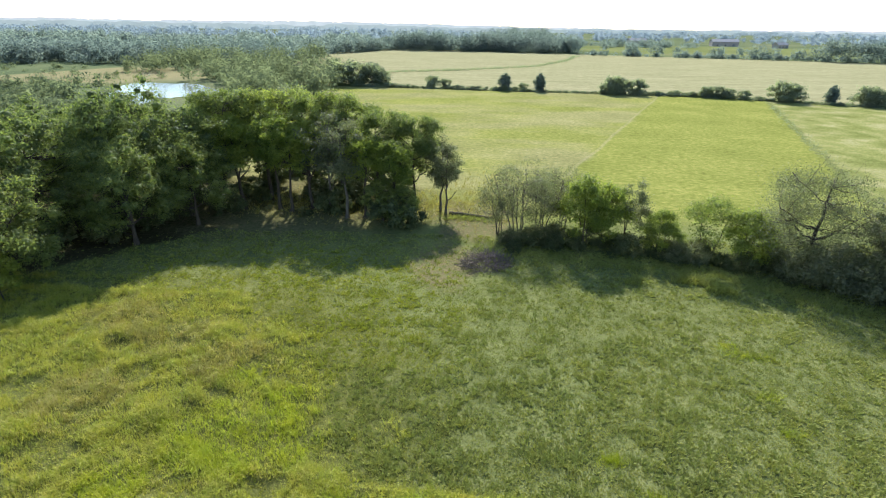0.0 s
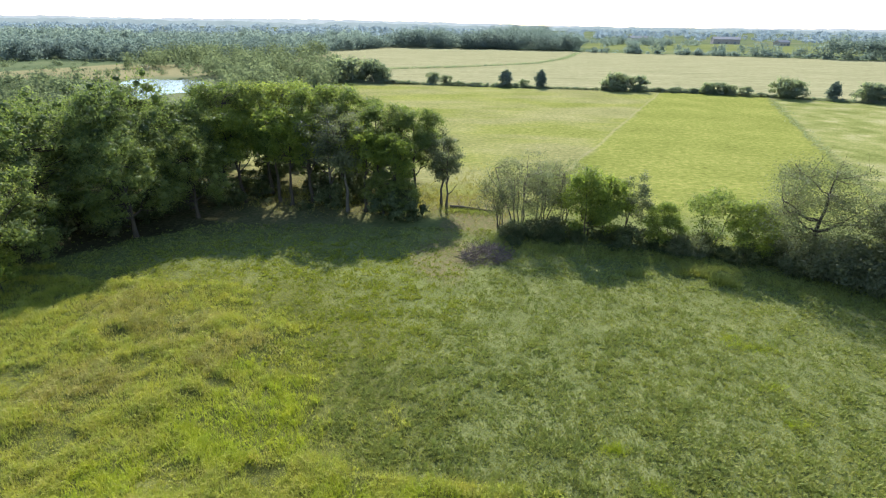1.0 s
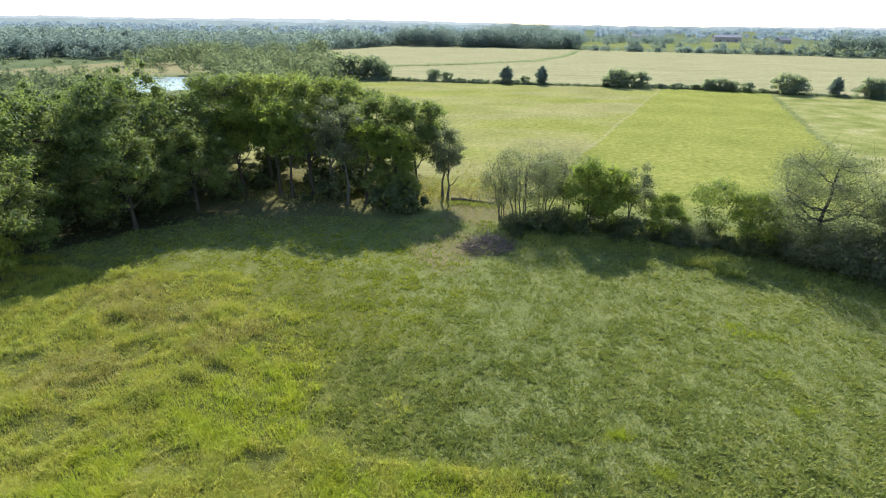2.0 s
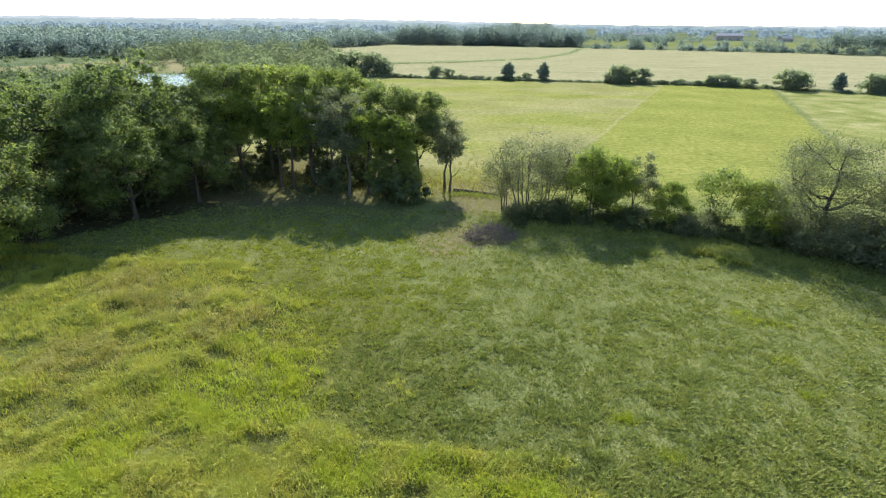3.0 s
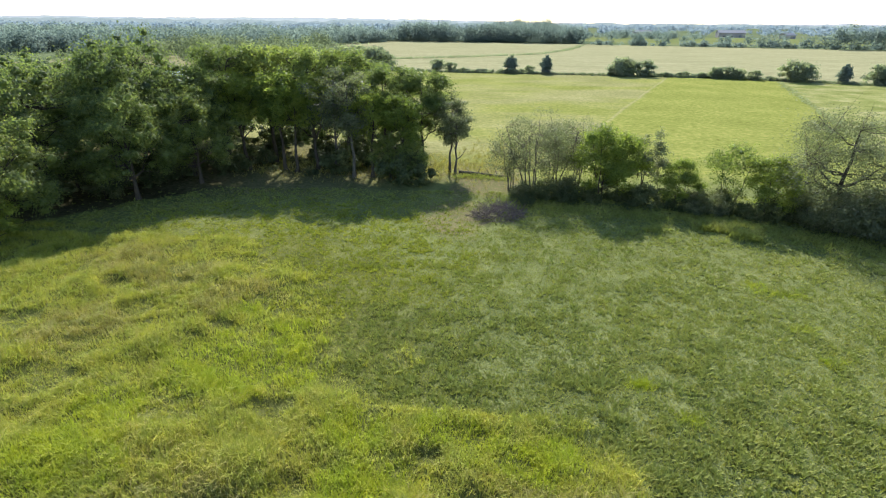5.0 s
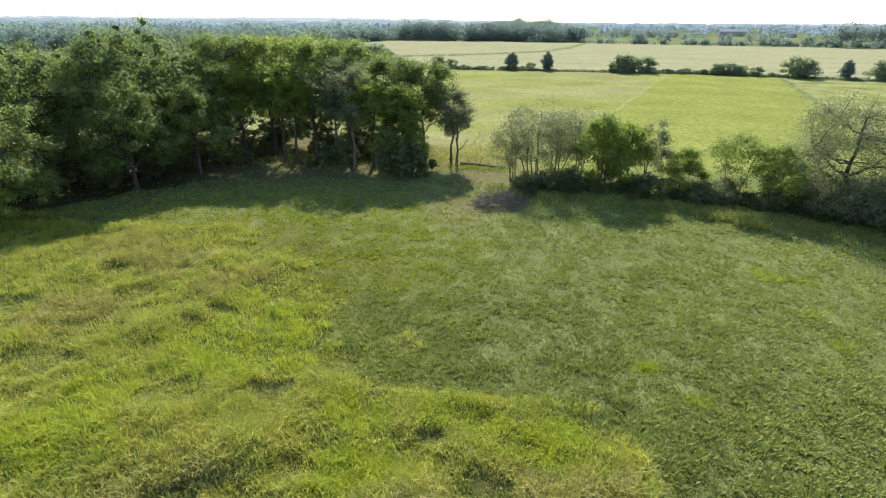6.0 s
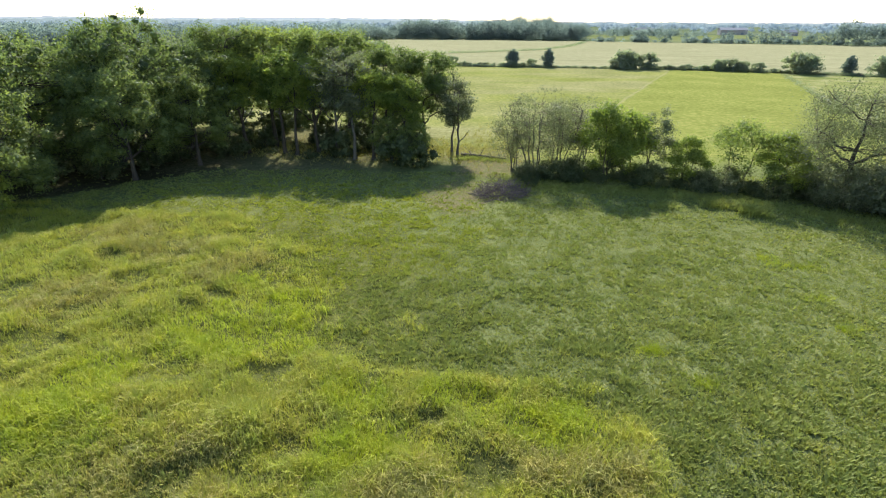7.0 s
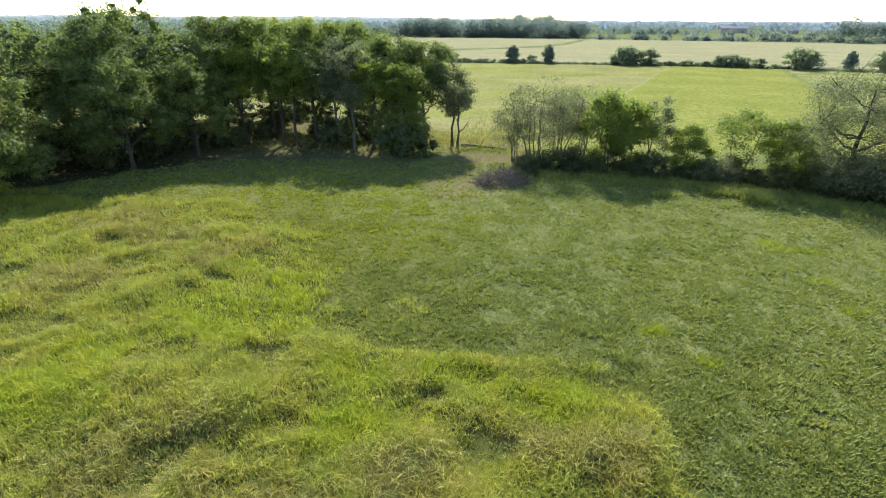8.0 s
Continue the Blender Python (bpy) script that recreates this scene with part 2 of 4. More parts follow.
# ---- ground: one sheet to the horizon ----
def ground_material():
    n = Nodes("ground_cover")
    big, mid, fine, grain = n.noise(0.035, 4), n.noise(0.3, 5), n.noise(2.2, 5, 0.65), n.noise(14.0, 4, 0.7)
    f = n.math("ADD", n.math("MULTIPLY", mid, 0.5), n.math("MULTIPLY", fine, 0.5))
    pasture = n.ramp(f, (0.32, (0.06, 0.072, 0.026)), (0.5, (0.104, 0.118, 0.042)), (0.7, (0.152, 0.158, 0.064)))
    hay = n.noise(0.9, 8, 0.72, (0.8, 1.0, 1.0), 8)
    hayf = n.math("ADD", n.math("MULTIPLY", hay, 0.75), n.math("MULTIPLY", n.noise(0.07, 4), 0.25))
    hay_left = n.ramp(hayf, (0.36, (0.13, 0.13, 0.05)), (0.5, (0.18, 0.174, 0.072)), (0.64, (0.228, 0.214, 0.1)))
    hay_right = n.ramp(hayf, (0.38, (0.112, 0.126, 0.03)), (0.5, (0.15, 0.162, 0.04)), (0.62, (0.205, 0.2, 0.06)))
    hay_left = n.mix(n.math("MULTIPLY", n.span(n.noise(0.05, 4, 0.6, (0.4, 1, 1), 8), 0.38, 0.62), 0.9), hay_left, hay_right)
    rough_right = n.ramp(n.math("ADD", n.math("MULTIPLY", n.noise(0.12, 5), 0.6), n.math("MULTIPLY", fine, 0.4)),
                         (0.38, (0.1, 0.118, 0.034)), (0.5, (0.158, 0.165, 0.055)), (0.62, (0.235, 0.222, 0.11)))
    rows = n.noise(0.3, 5, 0.6, (0.08, 1.0, 1.0), 8)
    crop = n.ramp(n.math("ADD", n.math("MULTIPLY", rows, 0.55), n.math("MULTIPLY", mid, 0.45)),
                  (0.38, (0.16, 0.152, 0.082)), (0.5, (0.198, 0.191, 0.103)), (0.62, (0.25, 0.23, 0.132)))
    far = n.ramp(n.noise(0.012, 5), (0.35, (0.06, 0.08, 0.042)), (0.5, (0.09, 0.11, 0.055)), (0.68, (0.14, 0.14, 0.08)))
    # fields, from the pasture outwards
    behind = n.span(n.math("ADD", n.y, n.math("MULTIPLY", mid, 6.0)), 70.0, 80.0)
    meadow = n.mix(n.span(n.side(*TRACK, n.noise(0.09, 5, 0.65), 7.0), -1.6, 1.6), hay_right, hay_left)
    meadow = n.mix(n.span(n.side(*DITCH, mid, 6.0), -1.0, 1.0), rough_right, meadow)
    off_track = n.math("ABSOLUTE", n.side(*TRACK, n.noise(0.035, 2), 3.0))
    track = n.math("MULTIPLY", n.math("SUBTRACT", 1.0, n.span(off_track, 0.15, 0.6)), n.span(n.y, 84.0, 96.0))
    meadow = n.mix(n.math("MULTIPLY", track, 0.32), meadow, n.ramp(fine, (0.3, (0.2, 0.18, 0.1)), (0.7, (0.28, 0.25, 0.16))))
    off_ditch = n.math("ABSOLUTE", n.side(*DITCH, mid, 5.0))
    meadow = n.mix(n.math("MULTIPLY", n.math("SUBTRACT", 1.0, n.span(off_ditch, 0.3, 1.5)), n.span(fine, 0.38, 0.56)), meadow, (0.095, 0.11, 0.044))
    speckle = n.ramp(n.math("ADD", n.math("MULTIPLY", n.noise(1.3, 5, 0.7), 0.8), n.math("MULTIPLY", big, 0.2)), (0.36, (0.7, 0.72, 0.7)), (0.5, (1.0, 1.0, 1.0)), (0.64, (1.28, 1.25, 1.3)))
    meadow = n.mix(0.8, meadow, n.mix(1.0, meadow, speckle, "MULTIPLY"))
    crop = n.mix(0.6, crop, n.mix(1.0, crop, speckle, "MULTIPLY"))
    col = n.mix(behind, pasture, meadow)
    past_hedge = n.math("MAXIMUM", n.side(*HEDGE_A), n.side(*HEDGE_B))
    col = n.mix(n.span(past_hedge, -1.0, 1.5), col, crop)
    river_side = n.side((-70.0, 240.0), (-144.0, 476.0), big, 14.0)
    col = n.mix(n.math("MULTIPLY", n.span(river_side, 0.0, 6.0), n.span(n.y, 120.0, 140.0)), col, far)
    tan = n.ramp(fine, (0.35, (0.16, 0.14, 0.07)), (0.65, (0.23, 0.2, 0.11)))
    col = n.mix(n.math("MULTIPLY", n.blob(-195.0, 285.0, 66.0, 52.0, big, 0.5), 0.8), col, tan)
    beyond = n.side((-144.0, 500.0), (-84.0, 660.0))
    beyond = n.math("MAXIMUM", beyond, n.side((-84.0, 660.0), (351.0, 486.0)))
    col = n.mix(n.span(beyond, 0.0, 8.0), col, far)
    col = n.mix(n.math("MULTIPLY", n.blob(330.0, 730.0, 230.0, 190.0, big, 0.4), n.math("MULTIPLY", n.span(beyond, 0.0, 8.0), 0.4)), col, hay_right)
    # trodden, dry earth in the gap of the tree line, and leaf litter under the wood
    dry = n.ramp(n.math("ADD", n.math("MULTIPLY", fine, 0.6), n.math("MULTIPLY", grain, 0.4)), (0.35, (0.06, 0.055, 0.024)), (0.5, (0.115, 0.098, 0.05)), (0.65, (0.18, 0.15, 0.085)))
    gap = n.math("MAXIMUM", n.blob(-1.5, 56.0, 4.5, 7.0, mid), n.blob(2.0, 72.0, 6.0, 9.0, mid))
    col = n.mix(n.math("MULTIPLY", gap, n.span(fine, 0.38, 0.55)), col, dry)
    litter = n.ramp(fine, (0.35, (0.05, 0.055, 0.02)), (0.65, (0.13, 0.11, 0.06)))
    # leaf mould, coloured nearly black to add the shade under the crowns
    shaded_mould = n.ramp(fine, (0.35, (0.022, 0.02, 0.011)), (0.65, (0.06, 0.05, 0.028)))
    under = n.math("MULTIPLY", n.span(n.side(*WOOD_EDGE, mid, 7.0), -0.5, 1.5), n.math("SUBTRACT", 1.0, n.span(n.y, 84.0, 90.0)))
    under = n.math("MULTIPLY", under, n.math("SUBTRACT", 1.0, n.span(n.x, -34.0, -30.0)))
    col = n.mix(n.math("MULTIPLY", under, 0.9), col, shaded_mould)
    col = n.mix(n.math("MULTIPLY", n.blob(-30.0, 78.0, 28.0, 17.0, mid, 0.4), 0.8), col, litter)
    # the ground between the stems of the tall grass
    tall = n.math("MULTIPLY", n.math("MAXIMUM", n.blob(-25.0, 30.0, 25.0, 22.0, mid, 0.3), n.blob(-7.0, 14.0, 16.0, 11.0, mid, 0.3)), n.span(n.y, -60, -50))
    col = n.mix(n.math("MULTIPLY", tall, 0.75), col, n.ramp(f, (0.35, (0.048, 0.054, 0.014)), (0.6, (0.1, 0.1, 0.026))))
    relief = n.math("ADD", n.math("MULTIPLY", fine, 0.7), n.math("MULTIPLY", grain, 0.3))
    return n.done(n.surface(col, 0.95, normal=n.bump(relief, 0.55, 0.35), spec=0.0))


def ground():
    def axis(lo, hi, step, far):
        mids = np.arange(lo, hi + step, step)
        outs = step * 1.22 ** np.arange(1, 60)
        outs = np.cumsum(outs)
        outs = outs[outs < far]
        return np.concatenate([(mids[0] - outs)[::-1], mids, mids[-1] + outs])
    xs, ys = axis(-60, 60, 0.8, 5500), axis(6, 100, 0.8, 5500)
    gx, gy = np.meshgrid(xs, ys)
    verts = np.stack([gx, gy, height(gx, gy)], -1).reshape(-1, 3)
    i = np.arange(len(ys) - 1)[:, None] * len(xs) + np.arange(len(xs) - 1)[None, :]
    i = i.ravel()
    quads = np.stack([i, i + 1, i + 1 + len(xs), i + len(xs)], -1)
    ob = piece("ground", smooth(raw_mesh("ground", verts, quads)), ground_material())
    tagged(ob, "grassy farmland ground with pasture, hay meadow and ripening crop field", "ground", kind="structure")


ground()


# ---- trees ----
def tube(path, radii, sides=5):
    """Verts and quads of a tapered tube along a path."""
    path, radii = np.asarray(path, float), np.asarray(radii, float)
    d = np.gradient(path, axis=0)
    d /= np.linalg.norm(d, axis=1)[:, None] + 1e-9
    ref = np.array([0.31, 0.95, 0.05])
    u = np.cross(d, ref)
    u /= np.linalg.norm(u, axis=1)[:, None] + 1e-9
    v = np.cross(d, u)
    a = np.arange(sides) * 2 * np.pi / sides
    ring = u[:, None, :] * np.cos(a)[None, :, None] + v[:, None, :] * np.sin(a)[None, :, None]
    verts = (path[:, None, :] + ring * radii[:, None, None]).reshape(-1, 3)
    k = np.arange(len(path) - 1)[:, None] * sides
    j = np.arange(sides)[None, :]
    quads = np.stack([k + j, k + (j + 1) % sides, k + sides + (j + 1) % sides, k + sides + j], -1).reshape(-1, 4)
    return verts, quads


def joined(pieces):
    verts, faces, at = [], [], 0
    for v, f in pieces:
        verts.append(v)
        faces.append(np.asarray(f) + at)
        at += len(v)
    return np.concatenate(verts), np.concatenate(faces)


def leaves(rng, centres, radii, count, size, flat=0.6, stray=0.45, out=0.65, up=0.4):
    """Leaf sprays: small pointed leaves spread through uneven clumps that thin out towards their edges."""
    share = radii ** 2 / (radii ** 2).sum()
    owner = rng.choice(len(centres), count, p=share)
    d = rng.normal(size=(count, 3))
    shape = 0.75 + 0.6 * rng.random((len(centres), 3))
    shape[:, 2] *= flat
    d *= (radii[owner] * 0.52)[:, None]
    p = centres[owner] + d * shape[owner]
    d /= np.linalg.norm(d, axis=1)[:, None]
    nrm = d * out + rng.normal(size=(count, 3)) * stray + np.array([0, 0, up])
    nrm /= np.linalg.norm(nrm, axis=1)[:, None]
    u = np.cross(nrm, rng.normal(size=(count, 3)))
    u /= np.linalg.norm(u, axis=1)[:, None] + 1e-9
    v = np.cross(nrm, u)
    s = size * (0.55 + 0.9 * rng.random(count))[:, None]
    verts = np.stack([p - u * s * 0.68, p + u * s * 0.42 - v * s * 0.47, p + u * s * 0.5 + v * s * 0.43], 1).reshape(-1, 3)
    k = np.arange(count)[:, None] * 3
    return verts, k + np.array([[0, 1, 2]])


def unit_lump():
    bm = bmesh.new()
    bmesh.ops.create_icosphere(bm, subdivisions=1, radius=1.0)
    v = np.array([p.co[:] for p in bm.verts])
    f = np.array([[p.index for p in q.verts] for q in bm.faces])
    bm.free()
    return v, f


LUMP_V, LUMP_F = unit_lump()


def lumps(rng, centres, radii, flat=0.8):
    """Dense inner masses of leaves: small uneven lumps."""
    n = len(centres)
    rough = 0.75 + 0.5 * rng.random((n, len(LUMP_V), 1))
    v = LUMP_V[None] * rough * radii[:, None, None] * np.array([1, 1, flat]) + centres[:, None, :]
    f = LUMP_F[None] + (np.arange(n) * len(LUMP_V))[:, None, None]
    return v.reshape(-1, 3), f.reshape(-1, 3)


def limb(rng, a, b, r0, r1, bend=0.12, steps=5):
    t = np.linspace(0, 1, steps)[:, None]
    a, b = np.asarray(a, float), np.asarray(b, float)
    n = np.linalg.norm(b - a)
    wob = rng.normal(size=(steps, 3)) * n * bend * 0.35 * np.sin(t * np.pi)
    sag = np.array([0, 0, 1.0]) * n * bend * np.sin(t * np.pi) * -0.6
    return a + (b - a) * t + wob + sag, r0 + (r1 - r0) * t[:, 0] ** 0.8


def tree_meshes(seed, tall, wide, base=0.25, clumps=34, count=8000, size=0.34, stems=1, lump=0.34, girth=0.02, top=1.0, twigs=0, core=0.0, boughs=7, lobes=0):
    """Meshes of wood and leaves. base: where the crown begins, as a share of the height; top: how pointed the crown is."""
    rng = np.random.default_rng(seed)
    zc, zr = tall * (1 + base) / 2, tall * (1 - base) / 2
    d = rng.normal(size=(clumps, 3))
    d /= np.linalg.norm(d, axis=1)[:, None]
    rad = 0.42 + 0.5 * rng.random(clumps) ** 0.6
    ang = np.arctan2(d[:, 1], d[:, 0])
    uneven = 1 + 0.22 * np.sin(ang * 2 + rng.random() * 6) + 0.15 * np.sin(ang * 3 + rng.random() * 6)
    c = d * rad[:, None] * np.array([wide / 2, wide / 2, zr])
    c[:, :2] *= uneven[:, None]
    c[:, :2] *= (1 - (top - 1) * np.clip(c[:, 2] / zr, -0.3, 1))[:, None]
    c[:, 2] += zc - lump * wide * 0.12
    if lobes:
        # the crown is built of rounded masses, one to each great bough, with dark gaps between them
        k = np.arange(lobes)
        up = 1 - (k + 0.5) / lobes * 1.75
        a = k * 2.39996 + rng.random() * 6.28 + rng.normal(size=lobes) * 0.25
        flatr = np.sqrt(np.maximum(0, 1 - up ** 2))
        reach = 0.52 + 0.2 * rng.random(lobes)
        mid = np.stack([np.cos(a) * flatr * wide / 2, np.sin(a) * flatr * wide / 2, up * zr], -1) * reach[:, None]
        size_of = wide * (0.21 + 0.1 * rng.random(lobes))
        own = rng.choice(lobes, clumps, p=size_of ** 2 / (size_of ** 2).sum())
        d = rng.normal(size=(clumps, 3)) + 0.9 * mid[own] / (np.linalg.norm(mid[own], axis=1)[:, None] + 1e-6) + np.array([0, 0, 0.35])
        d /= np.linalg.norm(d, axis=1)[:, None]
        c = mid[own] + d * (size_of[own] * (0.35 + 0.75 * rng.random(clumps)))[:, None] * np.array([1, 1, 0.95])
        c[:, 2] += zc
    cr = wide * lump * (0.28 + 0.36 * rng.random(clumps))
    wood = []
    feet = [np.array([0, 0, -0.3])] if stems == 1 else [np.array([math.cos(k * 2.4) * 0.5, math.sin(k * 2.4) * 0.5, -0.3]) for k in range(stems)]
    heads = []
    for k, foot in enumerate(feet):
        lean = rng.normal(size=2) * tall * (0.03 if stems == 1 else 0.07)
        head = np.array([lean[0] + foot[0] * 2, lean[1] + foot[1] * 2, tall * (0.78 if stems == 1 else 0.6 + 0.18 * rng.random())])
        path, radii = limb(rng, foot, head, tall * girth * (1.15 if stems == 1 else 0.55), tall * girth * 0.2, 0.04, 8)
        radii[0] *= 1.35
        wood.append(tube(path, radii, 7))
        heads.append((path, radii))
    # main limbs leave the stems, and the boughs leave the limbs
    nodes = []
    for path, radii in heads:
        low = max(1, int(len(path) * base * 0.8))
        nodes += [(path[k], radii[k]) for k in range(low, len(path))]
        for _ in range(max(1, boughs // stems)):
            k = int(rng.integers(max(2, low), len(path) - 1))
            a = rng.random() * 2 * np.pi
            reach = wide * (0.22 + 0.16 * rng.random())
            end = path[k] + np.array([math.cos(a) * reach, math.sin(a) * reach, tall * (0.1 + 0.16 * rng.random())])
            lp, lr = limb(rng, path[k], end, radii[k] * 0.62, tall * girth * 0.14, 0.12, 6)
            wood.append(tube(lp, lr, 6))
            nodes += list(zip(lp[2:], lr[2:]))
    spots_at = np.array([p for p, _ in nodes])
    for i in range(clumps):
        gap = np.linalg.norm(spots_at - c[i], axis=1) + np.maximum(0, spots_at[:, 2] - c[i, 2]) * 1.5
        k = int(np.argmin(gap))
        lp, lr = limb(rng, nodes[k][0], c[i], min(nodes[k][1] * 0.7, tall * girth * 0.22), tall * girth * 0.05, 0.12, 4)
        wood.append(tube(lp, lr, 3 if lobes else 4))
        for _ in range(twigs):
            q = rng.normal(size=3)
            q /= np.linalg.norm(q)
            q[2] = abs(q[2]) * 0.9 + 0.15
            s = lp[rng.integers(1, 4)]
            tp, tr = limb(rng, s, s + q * cr[i] * (0.7 + 0.8 * rng.random()), tall * girth * 0.05, tall * girth * 0.014, 0.1, 3)
            wood.append(tube(tp, tr, 3))
    wv, wf = joined(wood)
    lv, lf = leaves(rng, c, cr, count, size)
    if core:
        lv, lf = joined([(lv, lf), lumps(rng, c, cr * core)])
    return smooth(raw_mesh("wood", wv, wf)), raw_mesh("leaves", lv, lf)


def tree(name, label, category, group, leaf, wood, **form):
    """A prototype: an Empty at its base with a trunk and a crown."""
    ob = new(name)
    tagged(ob, label, category, group)
    w, l = tree_meshes(**form)
    piece("trunk", w, wood, ob)
    piece("crown", l, leaf, ob)
    return ob


class Kind:
    """A kind of tree: the first one stands where it was asked for first, the others are copies."""

    def __init__(self, *args, **form):
        self.args, self.form, self.first = args, form, None

    def stand(self, x, y, turn=0.0, scale=1.0, tall=1.0, label=""):
        m = pose(x, y, float(height(x, y)), 0, 0, turn) @ Matrix.Diagonal((scale, scale, scale * tall, 1))
        if self.first is None:
            self.first = tree(*self.args, **self.form)
            self.first.matrix_basis = m
            ob = self.first
        else:
            ob = copy_thing(self.first, Matrix.Identity(4))
            ob.matrix_basis = m
        return tagged(ob, label)


WOOD = "trees of the wood"
OAKS = [Kind("tree", label, "tree", WOOD, leaf, BARK, seed=10 + i, tall=16.0, wide=w, base=b, clumps=150, count=27000, size=0.185, lump=0.23, core=c, lobes=n)
        for i, (w, b, leaf, c, n, label) in enumerate(((12.0, 0.2, OAK, 0.38, 13, "tall broadleaf tree with a dense dark green crown"), (10.0, 0.22, MAPLE, 0.22, 9, "tall broadleaf tree with a lighter green open crown"),
                                                       (13.5, 0.14, OAK, 0.34, 15, "very large spreading broadleaf tree branching low"), (8.8, 0.27, MAPLE, 0.22, 8, "upright broadleaf tree with a light green crown"),
                                                       (11.5, 0.08, OAK, 0.42, 14, "dense dark green tree with low sweeping branches")))]
SLIM = [Kind("tree", "slender tree with bare lower trunk and light green crown", "tree", WOOD, BRIGHT, BARK, seed=30 + i, tall=13.0, wide=6.2, base=0.4, clumps=70, count=9500, size=0.2, lump=0.26, core=0.3, lobes=7) for i in range(2)]
GREY = [Kind("tree", "thin grey-green tree with visible pale branches", "tree", WOOD, ASH, PALEBARK, seed=40 + i, tall=13.0, wide=6.0, base=0.34, clumps=56, count=6500, size=0.17, twigs=3, girth=0.016, lump=0.26) for i in range(2)]
UNDER = [Kind("shrub", "dark green shrub in the shade of the wood", "shrub", "undergrowth", SCRUB, BARK, seed=50 + i, tall=3.6, wide=4.4, base=0.0, clumps=20, count=1600, size=0.24, core=0.6, boughs=3) for i in range(3)]

rng = np.random.default_rng(3)
# the wood: x, y, kind, height in metres
FRONT = [(-46.2, 47.0, 4, 12.0), (-57, 50, 0, 15), (-50.5, 57.5, 4, 15.6), (-38.6, 70.0, 0, 13.4), (-46.0, 66.0, 0, 15.4), (-35.5, 75.5, 1, 16.6), (-30, 78.5, 3, 16.2), (-24, 80, 1, 16.4), (-18.5, 79, 3, 15.8),
         (-12.5, 77.0, 1, 14.4), (-7, 75.5, 3, 13.4), (-40.3, 59.0, 4, 13.0), (-36.0, 66.5, 4, 12.0)]
BACK = [(-64, 64, 2, 14), (-56, 71, 2, 15.0), (-51.5, 80, 0, 13.6), (-41, 85, 0, 14.5), (-32, 88, 0, 12.5), (-25, 86, 4, 10.0), (-17.5, 85, 4, 9.5), (-11, 82, 4, 8.5), (-68, 80, 4, 13), (-58, 87, 0, 12), (-45, 94, 2, 11.5), (-76, 62, 2, 14)]
for x, y, k, tall in FRONT + BACK:
    OAKS[k].stand(x, y, rng.random() * 360, tall / 16.0, 1.06)
OAKS[2].stand(-42.4, 67.0, 150, 16.6 / 16.0, 1.14, "great broadleaf tree standing above the rest of the wood")
for x, y, k, tall in ((-22.3, 74.4, 0, 13.8), (-13.7, 70.8, 1, 12.4), (-9.0, 70.5, 0, 11.8), (-27.0, 74, 1, 14.2), (-32.4, 73.8, 0, 14.6), (-25.0, 72.8, 1, 13.0)):
    SLIM[k].stand(x, y, rng.random() * 360, tall / 13.0)
for x, y, k, tall in ((-19.3, 73.5, 0, 15.4), (-16.1, 70.3, 1, 15.0), (-3.0, 74.2, 1, 12.0), (-2.2, 72.9, 0, 11.0)):
    GREY[k].stand(x, y, rng.random() * 360, tall / 13.0)
for i in range(32):
    t = i / 31
    x = np.interp(t, [0, 0.3, 0.7, 1], [-57, -47, -38, -33]) + rng.normal() * 1.2
    y = np.interp(t, [0, 0.3, 0.7, 1], [48, 58, 68, 72]) + rng.random() * 8
    UNDER[i % 3].stand(x, y, rng.random() * 360, (0.6 + 0.7 * rng.random()) * np.interp(t, [0, 0.6, 1], [1.25, 1.0, 0.7]))
for i in range(7):
    UNDER[i % 3].stand(rng.uniform(-52, -27), rng.uniform(86, 100), rng.random() * 360, 0.9 + 0.6 * rng.random())
for i in range(12):
    UNDER[i % 3].stand(rng.uniform(-31, -10), rng.uniform(69, 74), rng.random() * 360, 0.2 + 0.25 * rng.random())
for i in range(24):
    UNDER[i % 3].stand(rng.uniform(-37, -10), rng.uniform(76, 88), rng.random() * 360, 0.5 + 0.7 * rng.random())
for x, y, k in ((-9.5, 68.0, 1.2), (-7.2, 67.5, 1.0), (-18.5, 72, 1.0)):
    UNDER[0].stand(x, y, rng.random() * 360, k, 1.2)
for x, y, k, tall in ((-11.0, 70.0, 4, 6.6), (-8.0, 68.6, 4, 6.0)):
    OAKS[k].stand(x, y, rng.random() * 360, tall / 16.0, 1.0, "low dark tree leafy down to the ground")

# the hedgerow
ROW = "trees of the hedgerow"
FAN = Kind("tree", "nearly bare tree with fanning grey branches and thin leaves", "tree", ROW, ASH, PALEBARK, seed=61, tall=11.0, wide=8.2, base=0.14, clumps=64, count=8000, size=0.13, stems=5, twigs=7, girth=0.017, lump=0.32)
LUSH = Kind("tree", "bushy tree with bright green sunlit crown", "tree", ROW, BRIGHT, BARK, seed=62, tall=8.5, wide=5.6, base=0.02, clumps=90, count=13000, size=0.17, stems=3, lump=0.3, core=0.15, lobes=11)
SAGE = Kind("tree", "narrow grey-green tree with drooping tips", "tree", ROW, ASH, BARK, seed=63, tall=8.5, wide=3.8, base=0.12, clumps=44, count=5500, size=0.15, stems=2, twigs=2, lump=0.36, lobes=8)
SMALL = Kind("tree", "small rounded tree with thin green crown", "tree", ROW, MAPLE, BARK, seed=64, tall=6.5, wide=5.0, base=0.3, clumps=44, count=5200, size=0.14, stems=2, twigs=3, lobes=7)
